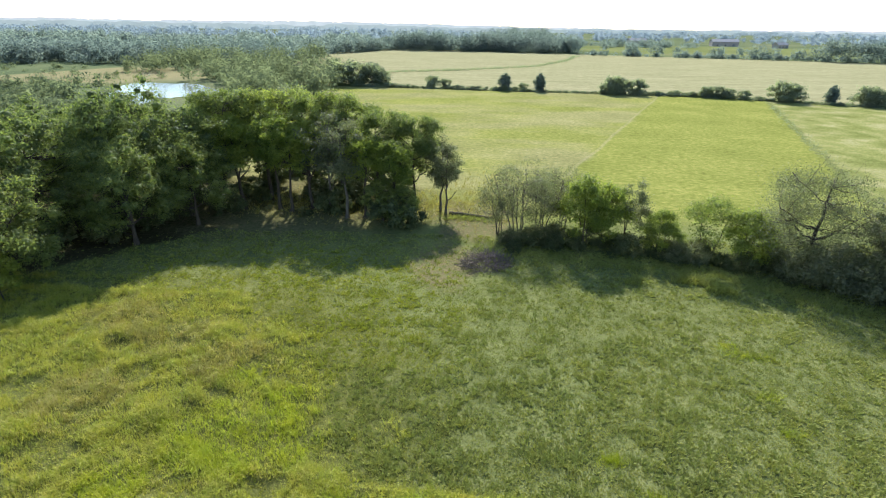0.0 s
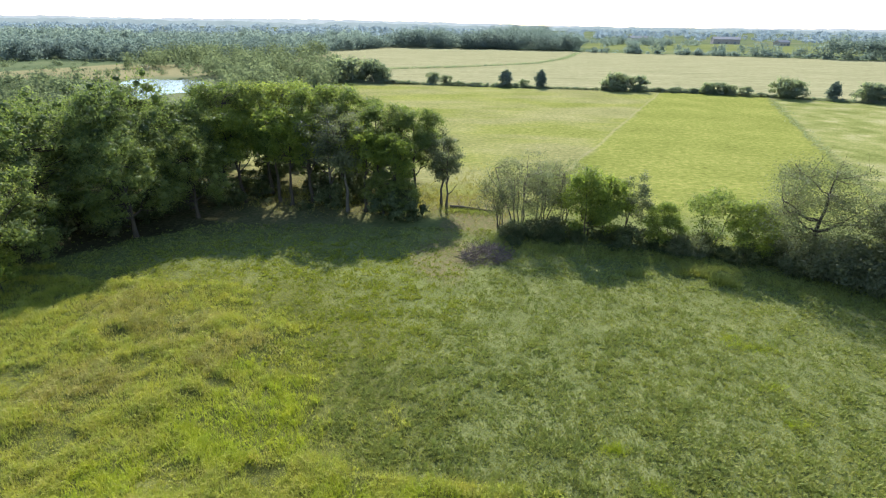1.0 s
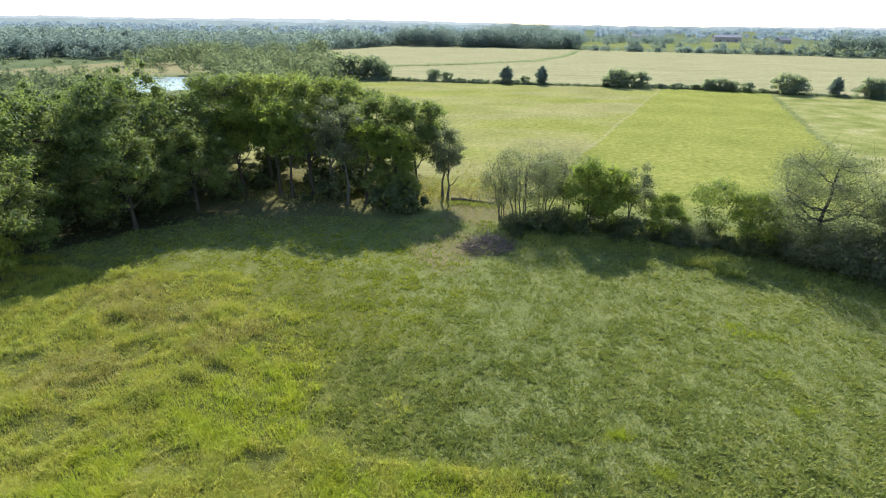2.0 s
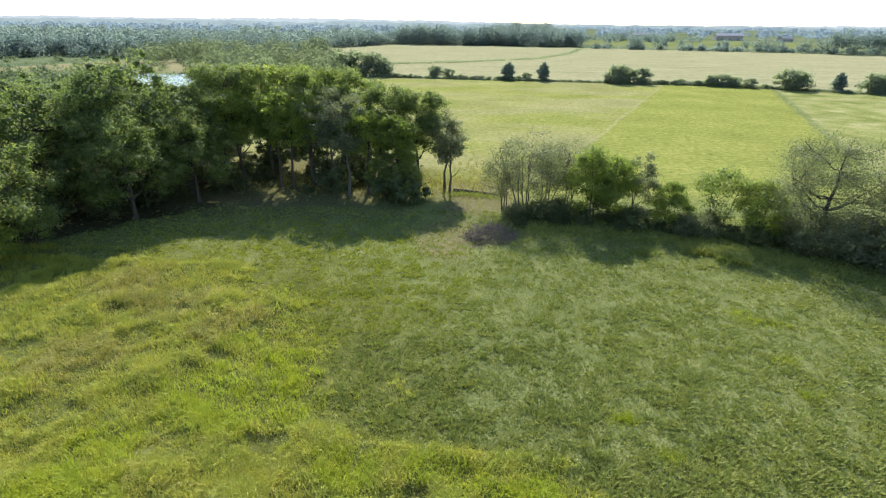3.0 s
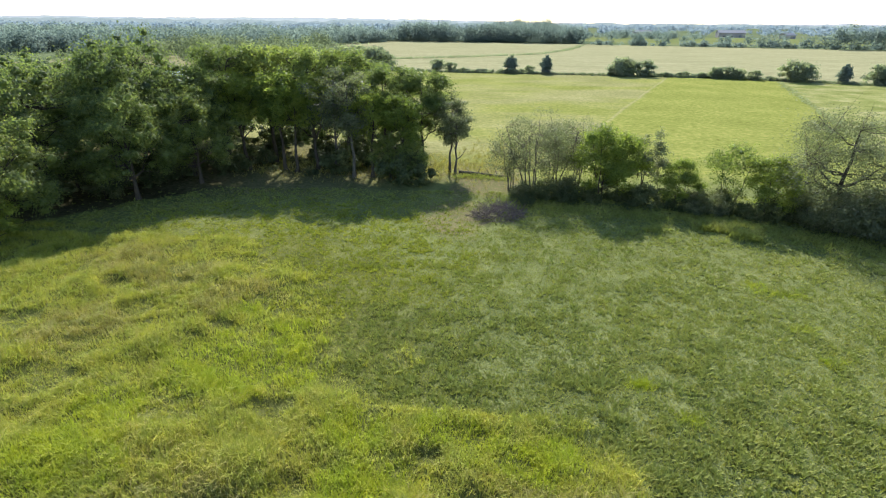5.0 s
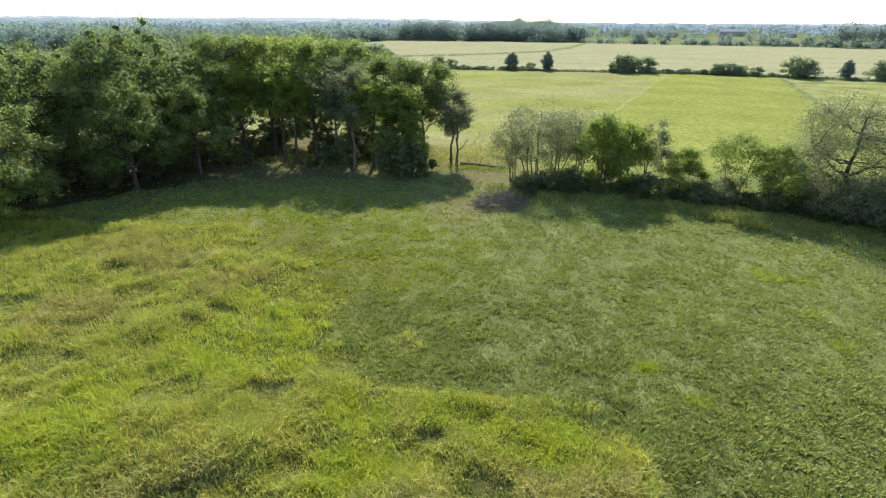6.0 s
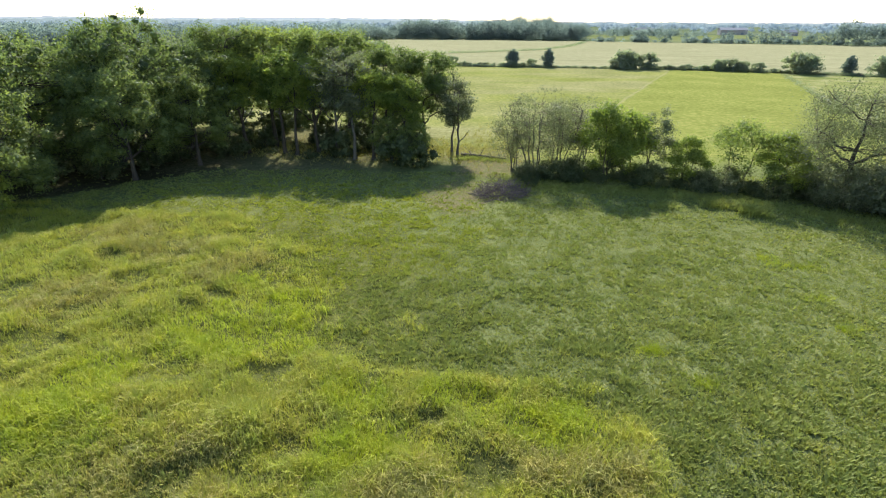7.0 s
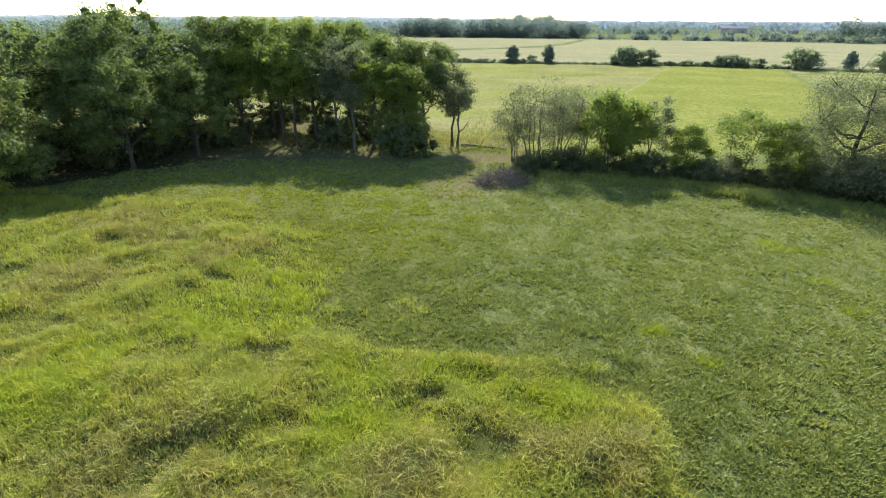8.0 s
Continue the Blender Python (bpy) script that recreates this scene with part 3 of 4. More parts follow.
SPREAD = Kind("tree", "large spreading tree with sparse grey-green leaves and visible limbs", "tree", ROW, ASH, BARK, seed=65, tall=12.5, wide=13.0, base=0.18, clumps=90, count=26000, size=0.12, twigs=4, girth=0.026, lump=0.25)
BRAMBLE = [Kind("shrub", "tangled hedgerow shrub with dull green leaves", "shrub", "hedgerow shrubs", SCRUB, BARK, seed=70 + i, tall=2.6, wide=3.8, base=0.0, clumps=24, count=2300, size=0.15, stems=2, boughs=2, core=0.25) for i in range(3)]
GREYBRUSH = Kind("shrub", "grey-leaved shrub spilling out of the hedgerow", "shrub", "hedgerow shrubs", ASH, BARK, seed=75, tall=3.4, wide=4.4, base=0.0, clumps=32, count=5200, size=0.13, stems=4, twigs=1)
LUSH.stand(-44.6, 43.2, 40, 0.72, 1.0, "low leafy tree leaning out of the wood")
FAN.stand(7.6, 64.5, 20)
FAN.stand(10.6, 66.0, 150, 0.98)
FAN.stand(13.6, 66.5, 250, 0.9)
FAN.stand(5.2, 66.0, 80, 0.72)
LUSH.stand(15.4, 61.8, 10, 1.02, 1.06)
LUSH.stand(18.2, 62.5, 120, 0.95, 1.02)
SAGE.stand(21.2, 63.2, 60, 1.05)
LUSH.stand(24.0, 59.6, 200, 0.7)
SMALL.stand(29.4, 59.2, 0, 1.2)
LUSH.stand(33.0, 56.8, 300, 0.84, 1.0, "bushy young tree with yellow-green sunlit top")
SPREAD.stand(39.8, 56.2, 0, 1.04)
SPREAD.stand(47.3, 51.5, 130, 0.97)
SPREAD.stand(54.8, 46.0, 220, 0.9)
SPREAD.stand(51.0, 38.5, 300, 0.8)
for x, y, turn, k in ((44.0, 51.5, 20, 0.8), (47.2, 48.0, 140, 0.86), (50.5, 44.6, 250, 0.85)):
    GREY[1].stand(x, y, turn, k, 1.0, "grey-green tree standing close in the hedgerow")
for i in range(66):
    t = i / 65
    x = np.interp(t, [0, 0.3, 0.7, 1], [6.5, 19, 37, 56]) + rng.normal() * 0.6
    y = np.interp(t, [0, 0.3, 0.7, 1], [62.6, 61.1, 55.6, 43]) + rng.normal() * 1.1
    BRAMBLE[i % 3].stand(x, y, rng.random() * 360, 0.45 + 0.6 * rng.random(), 0.75 + 0.5 * rng.random())
for x, y, k in ((36.5, 54.5, 1.1), (38.6, 53.0, 1.3), (41.5, 51.6, 1.5), (44.5, 50.0, 1.6), (37.6, 56.5, 1.2), (46.5, 47.0, 1.6), (43.2, 49.0, 1.0), (49.0, 43.5, 1.6), (47.0, 50.0, 1.5), (41.0, 54.0, 1.4), (25.5, 57.8, 0.8), (28.0, 57.5, 0.7), (12.0, 63.0, 0.8), (6.5, 62.5, 0.7), (42.8, 51.4, 1.3), (39.8, 52.6, 1.2), (45.6, 48.6, 1.4), (48.6, 45.2, 1.5)):
    GREYBRUSH.stand(x, y, rng.random() * 360, k)
# ---- beyond the meadow ----
FARROW = "bushes of the far hedge"
CONE = Kind("cedar", "dark upright red cedar on the field edge", "cedar", FARROW, CEDAR_HAZE, BARK, seed=86, tall=7.5, wide=4.4, base=0.0, clumps=60, count=3600, size=0.42, top=1.45, lump=0.42)
ROUND = [Kind("bush", "rounded dark green bush on the field edge", "bush", FARROW, HEDGELEAF_HAZE, BARK, seed=81 + i, tall=7.0, wide=8.0, base=0.0, clumps=44, count=3200, size=0.5, stems=3) for i in range(2)]
LOW = [Kind("bush", "low hedge bush on the field edge", "bush", FARROW, HEDGELEAF_HAZE, BARK, seed=84 + i, tall=3.0, wide=5.0, base=0.0, clumps=14, count=800, size=0.55, boughs=2) for i in range(2)]
CONE.stand(17.1, 239.5)
CONE.stand(31.6, 237.0, 90, 1.05)
CONE.stand(137.5, 210.5, 40, 0.95)
for x, y, k, s in ((-58, 250, 0, 1.5), (-50, 251, 1, 1.6), (-43, 252, 0, 1.45), (-38, 249, 1, 1.2), (-15, 245.5, 0, 0.75), (-9, 245, 1, 0.6), (25, 239, 1, 0.5), (62, 230, 0, 1.1), (64.5, 230.5, 1, 0.9), (70.3, 229, 1, 0.95), (58.4, 231.5, 1, 0.6),
                   (97, 225, 0, 0.65), (101, 223, 1, 0.7), (104.5, 221.5, 0, 0.6), (109.5, 219, 1, 0.55), (122, 214.5, 1, 1.15), (125, 213.5, 0, 0.95), (147.5, 206.5, 0, 1.05), (151, 205, 1, 0.9)):
    ROUND[k].stand(x, y, rng.random() * 360, s)
for i in range(110):
    x = -50 + i * 1.9 + rng.normal() * 0.5
    y = min(245.8 - 0.1366 * (x + 47), 226.0 - 0.469 * (x - 98)) + rng.normal() * 0.4
    dense = float(vnoise(x, 0.0, 16.0, 17))
    LOW[i % 2].stand(x, y, rng.random() * 360, 0.42 + 0.6 * dense * (0.4 + 0.8 * rng.random()), 0.75)


def scatter_wood(name, label, places, material, seed, per=110, leaf=0.8, k=12):
    """Far woodland as one mass of crowns: overlapping clumps of leaf sprays. places: x, y, height, width of each."""
    rng = np.random.default_rng(seed)
    places = np.asarray(places, float)
    n = len(places)
    d = rng.normal(size=(n, k, 3))
    d /= np.linalg.norm(d, axis=2)[:, :, None]
    tall, wide = places[:, 2], places[:, 3]
    c = d * (0.25 + 0.42 * rng.random((n, k, 1))) * np.stack([wide / 2, wide / 2, tall * 0.55], -1)[:, None, :]
    c += np.stack([places[:, 0], places[:, 1], tall * 0.44], -1)[:, None, :]
    c = c.reshape(-1, 3)
    r = (np.minimum(wide, tall * 1.3)[:, None] * (0.21 + 0.13 * rng.random((n, k))) + 0.02 * tall[:, None]).ravel()
    verts, faces = leaves(rng, c, r, n * per, leaf, 0.9, 0.14, 1.0, 0.2)
    verts[:, 2] = np.maximum(verts[:, 2], 0.0)
    ob = piece(name, raw_mesh(name, verts, faces), material)
    return tagged(ob, label, "woodland", kind="stuff")


def band(rng, count, x0, x1, y0, y1, tall, wide, slope=0.0, bend=0.0):
    x = rng.uniform(x0, x1, count)
    y = rng.uniform(y0, y1, count) + slope * (x - x0) + bend * (x - x0) ** 2
    h = tall * (0.5 + 0.75 * rng.random(count))
    return np.stack([x, y, h, wide * (0.7 + 0.8 * rng.random(count))], -1)


r5 = np.random.default_rng(5)
# woods by the river, on the left
def off_water(p):
    """Leaves the places that stand clear of the water."""
    v = p[:, 1] - 214.0
    return p[((p[:, 0] + 124.0 + 0.25 * v) / 30.0) ** 2 + (v / 44.0) ** 2 > 1.0]


scatter_wood("river_scrub", "pale green willow scrub by the river", off_water(np.concatenate([
    band(r5, 80, -150, -58, 100, 160, 7.0, 8.0), band(r5, 190, -250, -120, 118, 225, 6.5, 8.5), band(r5, 70, -300, -150, 225, 330, 2.8, 5.5)])), WILLOW, 1, 230, 0.62)
scatter_wood("river_wood", "grey-green trees along the river bank", np.concatenate([
    off_water(band(r5, 46, -108, -58, 190, 252, 10.0, 9.0)), band(r5, 46, -128, -66, 256, 300, 12.0, 10.0), band(r5, 70, -195, -108, 300, 430, 13.0, 12.0), [(-131, 256, 8.5, 12.0), (-163, 226, 7.5, 9.0), (-158, 229, 6.0, 7.0)]]), WILLOW, 2, 280, 0.8)
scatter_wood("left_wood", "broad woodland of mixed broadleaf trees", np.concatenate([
    band(r5, 130, -460, -150, 325, 375, 14.0, 13.0, 0.12), band(r5, 380, -640, -125, 375, 560, 13.0, 14.0)]), FARLEAF_HAZE, 3, 420, 1.0, 14)
scatter_wood("left_wood_beyond", "far side of the broad mixed woodland", band(r5, 420, -950, -150, 560, 900, 14.0, 18.0), FARLEAF_HAZE, 6, 200, 1.7, 9)
# woods behind the crop field: the belt along its edge, then single trees and clumps: x, y, height, width
EDGE = [(138, 570, 14, 9), (159, 568, 17, 12), (166, 566, 18, 13), (183, 566, 16, 14), (191, 566, 14, 12), (207, 565, 13, 10), (214, 560, 7, 7), (225, 560, 7, 7), (241, 545, 14, 12), (236, 548, 10, 10), (257, 540, 13, 12), (265, 536, 14, 13),
        (274, 534, 14, 14), (283, 530, 13, 13), (298, 520, 12, 10), (302, 518, 13, 9), (310, 512, 14, 14), (315, 505, 20, 16), (320, 505, 26, 16), (326, 505, 26, 20), (335, 502, 22, 18), (342, 500, 22, 18), (350, 498, 24, 21), (358, 496, 24, 22)]
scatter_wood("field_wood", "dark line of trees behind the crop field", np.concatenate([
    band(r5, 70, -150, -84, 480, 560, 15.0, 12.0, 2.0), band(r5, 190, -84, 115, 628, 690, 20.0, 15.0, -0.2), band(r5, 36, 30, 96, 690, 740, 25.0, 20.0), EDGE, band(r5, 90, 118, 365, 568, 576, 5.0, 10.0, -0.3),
    band(r5, 50, 355, 520, 470, 540, 19.0, 16.0, -0.2), band(r5, 40, 130, 330, 780, 860, 12.0, 16.0, 0.1)]), FARLEAF_HAZE, 4, 430, 1.1, 14)
scatter_wood("distant_wood", "distant wooded country with pale blue haze in its leaf colour", np.concatenate([
    band(r5, 560, -1500, 60, 900, 1500, 14.0, 24.0), band(r5, 230, 60, 1500, 1010, 1600, 14.0, 26.0), band(r5, 500, -2600, 2600, 1500, 2600, 16.0, 48.0)]), FARTHEST_HAZE, 5, 80, 3.0, 7)


def ridge(name, label, y, rise_left, rise_right, glow, seed):
    """A plain backdrop of wooded country on the horizon, its haze given off as glow."""
    x = np.arange(-6600.0, 6601.0, 9.0)
    crest = np.interp(x, [-3500, -800, 700, 4000], [rise_left, rise_left * 0.85, rise_right, rise_right])
    crest = crest + (vnoise(x, 0 * x, 420.0, seed) - 0.5) * 9 + (vnoise(x, 0 * x, 60.0, seed + 1) - 0.5) * 7 + (vnoise(x, 0 * x, 17.0, seed + 2) - 0.5) * 5
    n = len(x)
    rows = [np.stack([x, np.full(n, y), np.full(n, -4.0)], -1), np.stack([x, np.full(n, y), crest], -1), np.stack([x, np.full(n, y + 160.0), crest * 0.6], -1)]
    i = np.arange(n - 1)
    quads = np.concatenate([np.stack([i + k * n, i + 1 + k * n, i + 1 + (k + 1) * n, i + (k + 1) * n], -1) for k in range(2)])
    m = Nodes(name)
    # emission imitates the hazy air in front of the ridge
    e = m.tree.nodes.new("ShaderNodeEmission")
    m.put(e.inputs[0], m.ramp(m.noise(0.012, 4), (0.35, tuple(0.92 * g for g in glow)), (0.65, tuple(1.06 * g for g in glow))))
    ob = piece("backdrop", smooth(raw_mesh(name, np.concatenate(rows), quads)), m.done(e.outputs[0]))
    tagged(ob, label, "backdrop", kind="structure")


ridge("near_glow_ridge", "belt of distant woods glowing grey-blue as haze", 2750.0, 27.0, 15.0, (0.17, 0.215, 0.235), 71)
ridge("far_glow_ridge", "wooded ridge on the horizon glowing pale blue as haze", 4500.0, 50.0, 19.0, (0.235, 0.275, 0.305), 75)

# ---- grass ----
def grass_material(name, stops, share, patch, hue=0.38, lush=False):
    n = Nodes(name)
    # grazed grass is more even from place to place than uncut grass
    sway = 0.4 if lush else 0.75
    f = n.math("ADD", n.math("MULTIPLY", n.noise(patch, 4, 0.6), sway), n.math("MULTIPLY", n.island, 0.35))
    f = n.math("ADD", f, (0.75 - sway) * 0.5)
    col = n.ramp(f, *stops)
    # patches that lean to yellow or to blue-green
    lean = n.ramp(n.noise(0.75, 4, 0.6), (0.36, (0.84, 0.98, 1.2)), (0.5, (1.0, 1.0, 1.0)), (0.64, (1.14, 1.04, 0.8)))
    col = n.mix(hue, col, n.mix(1.0, col, lean, "MULTIPLY"))
    if lush:
        # lusher, yellower grass round the uncut corner
        wob = n.noise(0.16, 4, 0.6)
        zone = n.blob(-17.0, 46.0, 20.0, 15.0, wob, 0.7)
        col = n.mix(n.math("MULTIPLY", zone, 0.85), col, n.mix(1.0, col, (1.13, 1.1, 0.5), "MULTIPLY"))
    lit = n.mix(1.0, col, (1.15, 1.22, 0.75), "MULTIPLY")
    return n.done(n.leaf(col, lit, share, 0.6, 0.12))


SHORT_GRASS = grass_material("pasture_grass", ((0.3, (0.126, 0.145, 0.036)), (0.48, (0.206, 0.22, 0.052)), (0.64, (0.27, 0.272, 0.066)), (0.85, (0.35, 0.32, 0.105))), 0.4, 0.22, 0.22, lush=True)
WEED = grass_material("pasture_weeds", ((0.3, (0.126, 0.15, 0.04)), (0.5, (0.2, 0.224, 0.058)), (0.7, (0.252, 0.266, 0.07)), (0.9, (0.31, 0.306, 0.095))), 0.4, 0.22, 0.22, lush=True)
LIME_GRASS = grass_material("lime_grass", ((0.3, (0.21, 0.25, 0.02)), (0.55, (0.288, 0.328, 0.025)), (0.85, (0.37, 0.375, 0.048))), 0.45, 0.8)
STRAW_GRASS = grass_material("straw_grass", ((0.3, (0.185, 0.172, 0.04)), (0.55, (0.285, 0.255, 0.066)), (0.85, (0.42, 0.365, 0.15))), 0.35, 0.8)
TALL_GRASS = grass_material("tall_grass", ((0.28, (0.185, 0.208, 0.034)), (0.45, (0.268, 0.288, 0.045)), (0.62, (0.33, 0.332, 0.054)), (0.78, (0.345, 0.315, 0.075)), (0.92, (0.44, 0.385, 0.17))), 0.42, 0.35)


def blades(rng, x, y, high, wide, lean):
    """Grass blades at the places x, y: flat tapered leaves that bend over."""
    n = len(x)
    a, b = rng.random(n) * 2 * np.pi, rng.random(n) * 2 * np.pi
    p = np.stack([x, y, height(x, y) - 0.03], -1)
    side = np.stack([np.cos(a), np.sin(a), np.zeros(n)], -1) * wide[:, None] / 2
    out = np.stack([np.cos(b), np.sin(b), np.zeros(n)], -1) * (high * lean)[:, None]
    up = np.array([0, 0, 1.0])
    m = p + out * 0.3 + up * (high * 0.65)[:, None]
    t = p + out * 1.1 + up * (high * (1 - 0.25 * lean))[:, None]
    v = np.stack([p - side, p + side, m + side * 0.8, m - side * 0.8, t], 1)
    k = np.arange(n)[:, None] * 5
    return v.reshape(-1, 3), [k + np.array([[0, 1, 2, 3]]), k + np.array([[3, 2, 4]])]


def in_view(x, y):
    return np.abs(x) < (y + 3) * 0.9 + 4


def tufts(rng, x, y, k, spread, high, wide):
    """Tufts of k blades each that splay outwards from their middles."""
    n = len(x)
    a = rng.random((n, k)) * 2 * np.pi
    r = spread[:, None] * np.sqrt(rng.random((n, k)))
    px, py = x[:, None] + np.cos(a) * r, y[:, None] + np.sin(a) * r
    b = a + rng.normal(size=(n, k)) * 0.7
    h = high[:, None] * (0.6 + 0.7 * rng.random((n, k)))
    w = wide[:, None] * (0.7 + 0.6 * rng.random((n, k)))
    out = h * (0.35 + 0.9 * rng.random((n, k)))
    px, py, b, h, w, out = (q.ravel() for q in (px, py, b, h, w, out))
    p = np.stack([px, py, height(px, py) - 0.02], -1)
    side = np.stack([-np.sin(b), np.cos(b), np.zeros(len(b))], -1) * w[:, None] / 2
    tip = p + np.stack([np.cos(b) * out, np.sin(b) * out, h], -1)
    v = np.stack([p - side, p + side, tip], 1).reshape(-1, 3)
    return v, np.arange(len(px))[:, None] * 3 + np.array([[0, 1, 2]])


def pasture():
    rng = np.random.default_rng(21)
    for name, label, mat, n, k, power in (("pasture_grass", "short green grazed pasture grass with uneven tufts", SHORT_GRASS, 112000, 4, 1.55),
                                          ("pasture_weeds", "leafy weed tufts scattered over the pasture", WEED, 66000, 9, 1.55)):
        y = 11 + 54 * rng.random(n) ** power
        x = (rng.random(n) * 2 - 1) * ((y + 3) * 0.9 + 4)
        keep = rng.random(n) > in_tall(x, y) * (0.45 if name == "pasture_grass" else 0.97)
        worn = np.clip(1.6 - np.hypot((x + 1.5) / 4.5, (y - 56.0) / 7.0), 0, 1) * vnoise(x, y, 1.5, 33)
        keep &= rng.random(n) > worn * 0.9
        (ax, ay), (bx, by) = WOOD_EDGE
        inside = ((bx - ax) * (y - ay) - (by - ay) * (x - ax)) / math.hypot(bx - ax, by - ay) + (vnoise(x, y, 2.5, 34) - 0.5) * 5
        keep &= rng.random(n) > np.clip(inside / 2.0 + 0.5, 0, 0.93)
        if name == "pasture_weeds":
            keep &= rng.random(n) < 0.08 + 1.6 * np.clip(vnoise(x, y, 0.9, 8) - 0.22, 0, 1) * (0.8 + 0.25 * vnoise(x, y, 5.0, 9))
        x, y = x[keep], y[keep]
        m = len(x)
        swell = 0.6 + 0.8 * vnoise(x, y, 1.7, 11)
        if name == "pasture_grass":
            verts, faces = tufts(rng, x, y, k, 0.11 + 0.07 * rng.random(m), 0.115 * swell, 0.06 + 0.03 * rng.random(m))
        else:
            verts, faces = tufts(rng, x, y, k, 0.1 + 0.14 * rng.random(m), 0.17 * swell * (0.7 + 0.6 * rng.random(m)), 0.09 + 0.05 * rng.random(m))
        tagged(piece(name, raw_mesh(name, verts, faces), mat), label, "grass", kind="stuff")


def tall_grass():
    rng = np.random.default_rng(22)
    n = 215000
    y = 9 + 42 * rng.random(n) ** 1.75
    x = -50 + 58 * rng.random(n)
    thin = spots(x, y, HOLLOW)
    keep = in_view(x, y) & (rng.random(n) < in_tall(x, y)) & (rng.random(n) < (0.22 + 1.7 * np.clip(vnoise(x, y, 0.8, 12) - 0.18, 0, 1) * (0.45 + 0.8 * vnoise(x, y, 3.2, 14))) * (1 - 0.55 * thin))
    x, y = x[keep], y[keep]
    k = 4
    x = np.repeat(x, k) + rng.normal(size=len(x) * k) * 0.13
    y = np.repeat(y, k) + rng.normal(size=len(y) * k) * 0.13
    h = (0.24 + 0.46 * rng.random(len(x))) * np.interp(y, [20, 26], [1.05, 0.92]) * (0.3 + 0.8 * vnoise(x, y, 2.6, 13) + 0.6 * vnoise(x, y, 0.7, 15)) * (1 - 0.5 * spots(x, y, HOLLOW))
    lime, straw = spots(x, y, LIME), spots(x, y, STRAW)
    pick = rng.random(len(x))
    sort = np.where(pick < lime * 0.85, 1, np.where(pick < straw * 0.75 + 0.13, 2, 0))
    for k, (name, label, mat) in enumerate((("tall_grass", "tall uncut yellow-green grass bending over", TALL_GRASS), ("lime_grass", "patches of bright lime-green tall grass", LIME_GRASS),
                                            ("dry_grass", "dry straw-coloured stems in the tall grass", STRAW_GRASS))):
        m = sort == k
        count = int(m.sum())
        verts, faces = blades(rng, x[m], y[m], h[m], 0.022 + 0.018 * rng.random(count), 0.4 + 0.7 * rng.random(count))
        tagged(piece(name, raw_mesh(name, verts, *faces), mat), label, "grass", kind="stuff")


pasture()
tall_grass()


# ---- water ----
def pond():
    rng = np.random.default_rng(31)
    n = 48
    a = np.arange(n) * 2 * np.pi / n
    r = 1 + 0.16 * np.sin(a * 3 + 1) + 0.1 * np.sin(a * 5 + 2) + 0.04 * rng.normal(size=n)
    x, y = 21 * r * np.cos(a), 34 * r * np.sin(a)
    bm = bmesh.new()
    bm.faces.new([bm.verts.new((-124 + u - 0.25 * v, 214 + v, 0.06)) for u, v in zip(x, y)])
    me = bpy.data.meshes.new("water")
    bm.to_mesh(me)
    bm.free()
    n = Nodes("river_water")
    ripple = n.noise(1.2, 4, 0.6)
    ob = piece("water", me, n.done(n.surface((0.09, 0.1, 0.08), 0.16, normal=n.bump(ripple, 0.35, 0.12), spec=0.35)))
    tagged(ob, "calm pale river water reflecting the bright sky", "water", kind="structure")


pond()


# ---- strips, dry stalks, brush ----
def stalks(name, label, material, places, count, spread, high, seed, k=6):
    """Upright weeds scattered along a line in the plan."""
    rng = np.random.default_rng(seed)
    p = np.asarray(places, float)
    t = rng.random(count) * (len(p) - 1)
    i = np.minimum(t.astype(int), len(p) - 2)
    q = p[i] + (p[i + 1] - p[i]) * (t - i)[:, None] + rng.normal(size=(count, 2)) * np.asarray(spread)
    verts, faces = tufts(rng, q[:, 0], q[:, 1], k, np.full(count, high * 0.25), high * (0.6 + 0.7 * rng.random(count)), np.full(count, high * 0.09))
    return tagged(piece(name, raw_mesh(name, verts, faces), material), label, "weeds", kind="stuff")


stalks("dry_weeds", "dry pale stalks in the gap of the tree line", STRAW_GRASS, ((-8, 78), (0, 76), (6, 74), (3, 84), (8, 92)), 900, (3.4, 5.0), 0.55, 41)
stalks("litter_weeds", "dry stalks and litter under the wood", STRAW_GRASS, ((-32, 78), (-22, 76), (-10, 76), (-4, 78)), 1500, (3.0, 3.5), 0.5, 42)
stalks("hedge_weeds", "rank weeds along the foot of the hedgerow", WEED, ((4, 60), (16, 57.5), (28, 54.5), (38, 48.5), (46, 40)), 2400, (1.2, 1.0), 0.45, 43)
stalks("waterway_weeds", "dark grassy waterway through the crop field", HEDGELEAF_HAZE, ((-45, 325), (0, 350), (49, 392), (80, 460), (105, 543)), 900, (1.3, 1.3), 1.3, 44, 8)
stalks("ditch_weeds", "ragged weeds along a shallow ditch", HEDGELEAF_HAZE, ((78, 112), (92, 152), (104, 182), (114, 208)), 170, (0.7, 2.0), 0.6, 45, 6)
stalks("hedge_foot", "rank grass along the far hedge", HEDGELEAF_HAZE, ((-60, 247.5), (-47, 245.5), (98, 225.7), (160, 196.5)), 2600, (1.0, 0.8), 1.0, 46, 7)


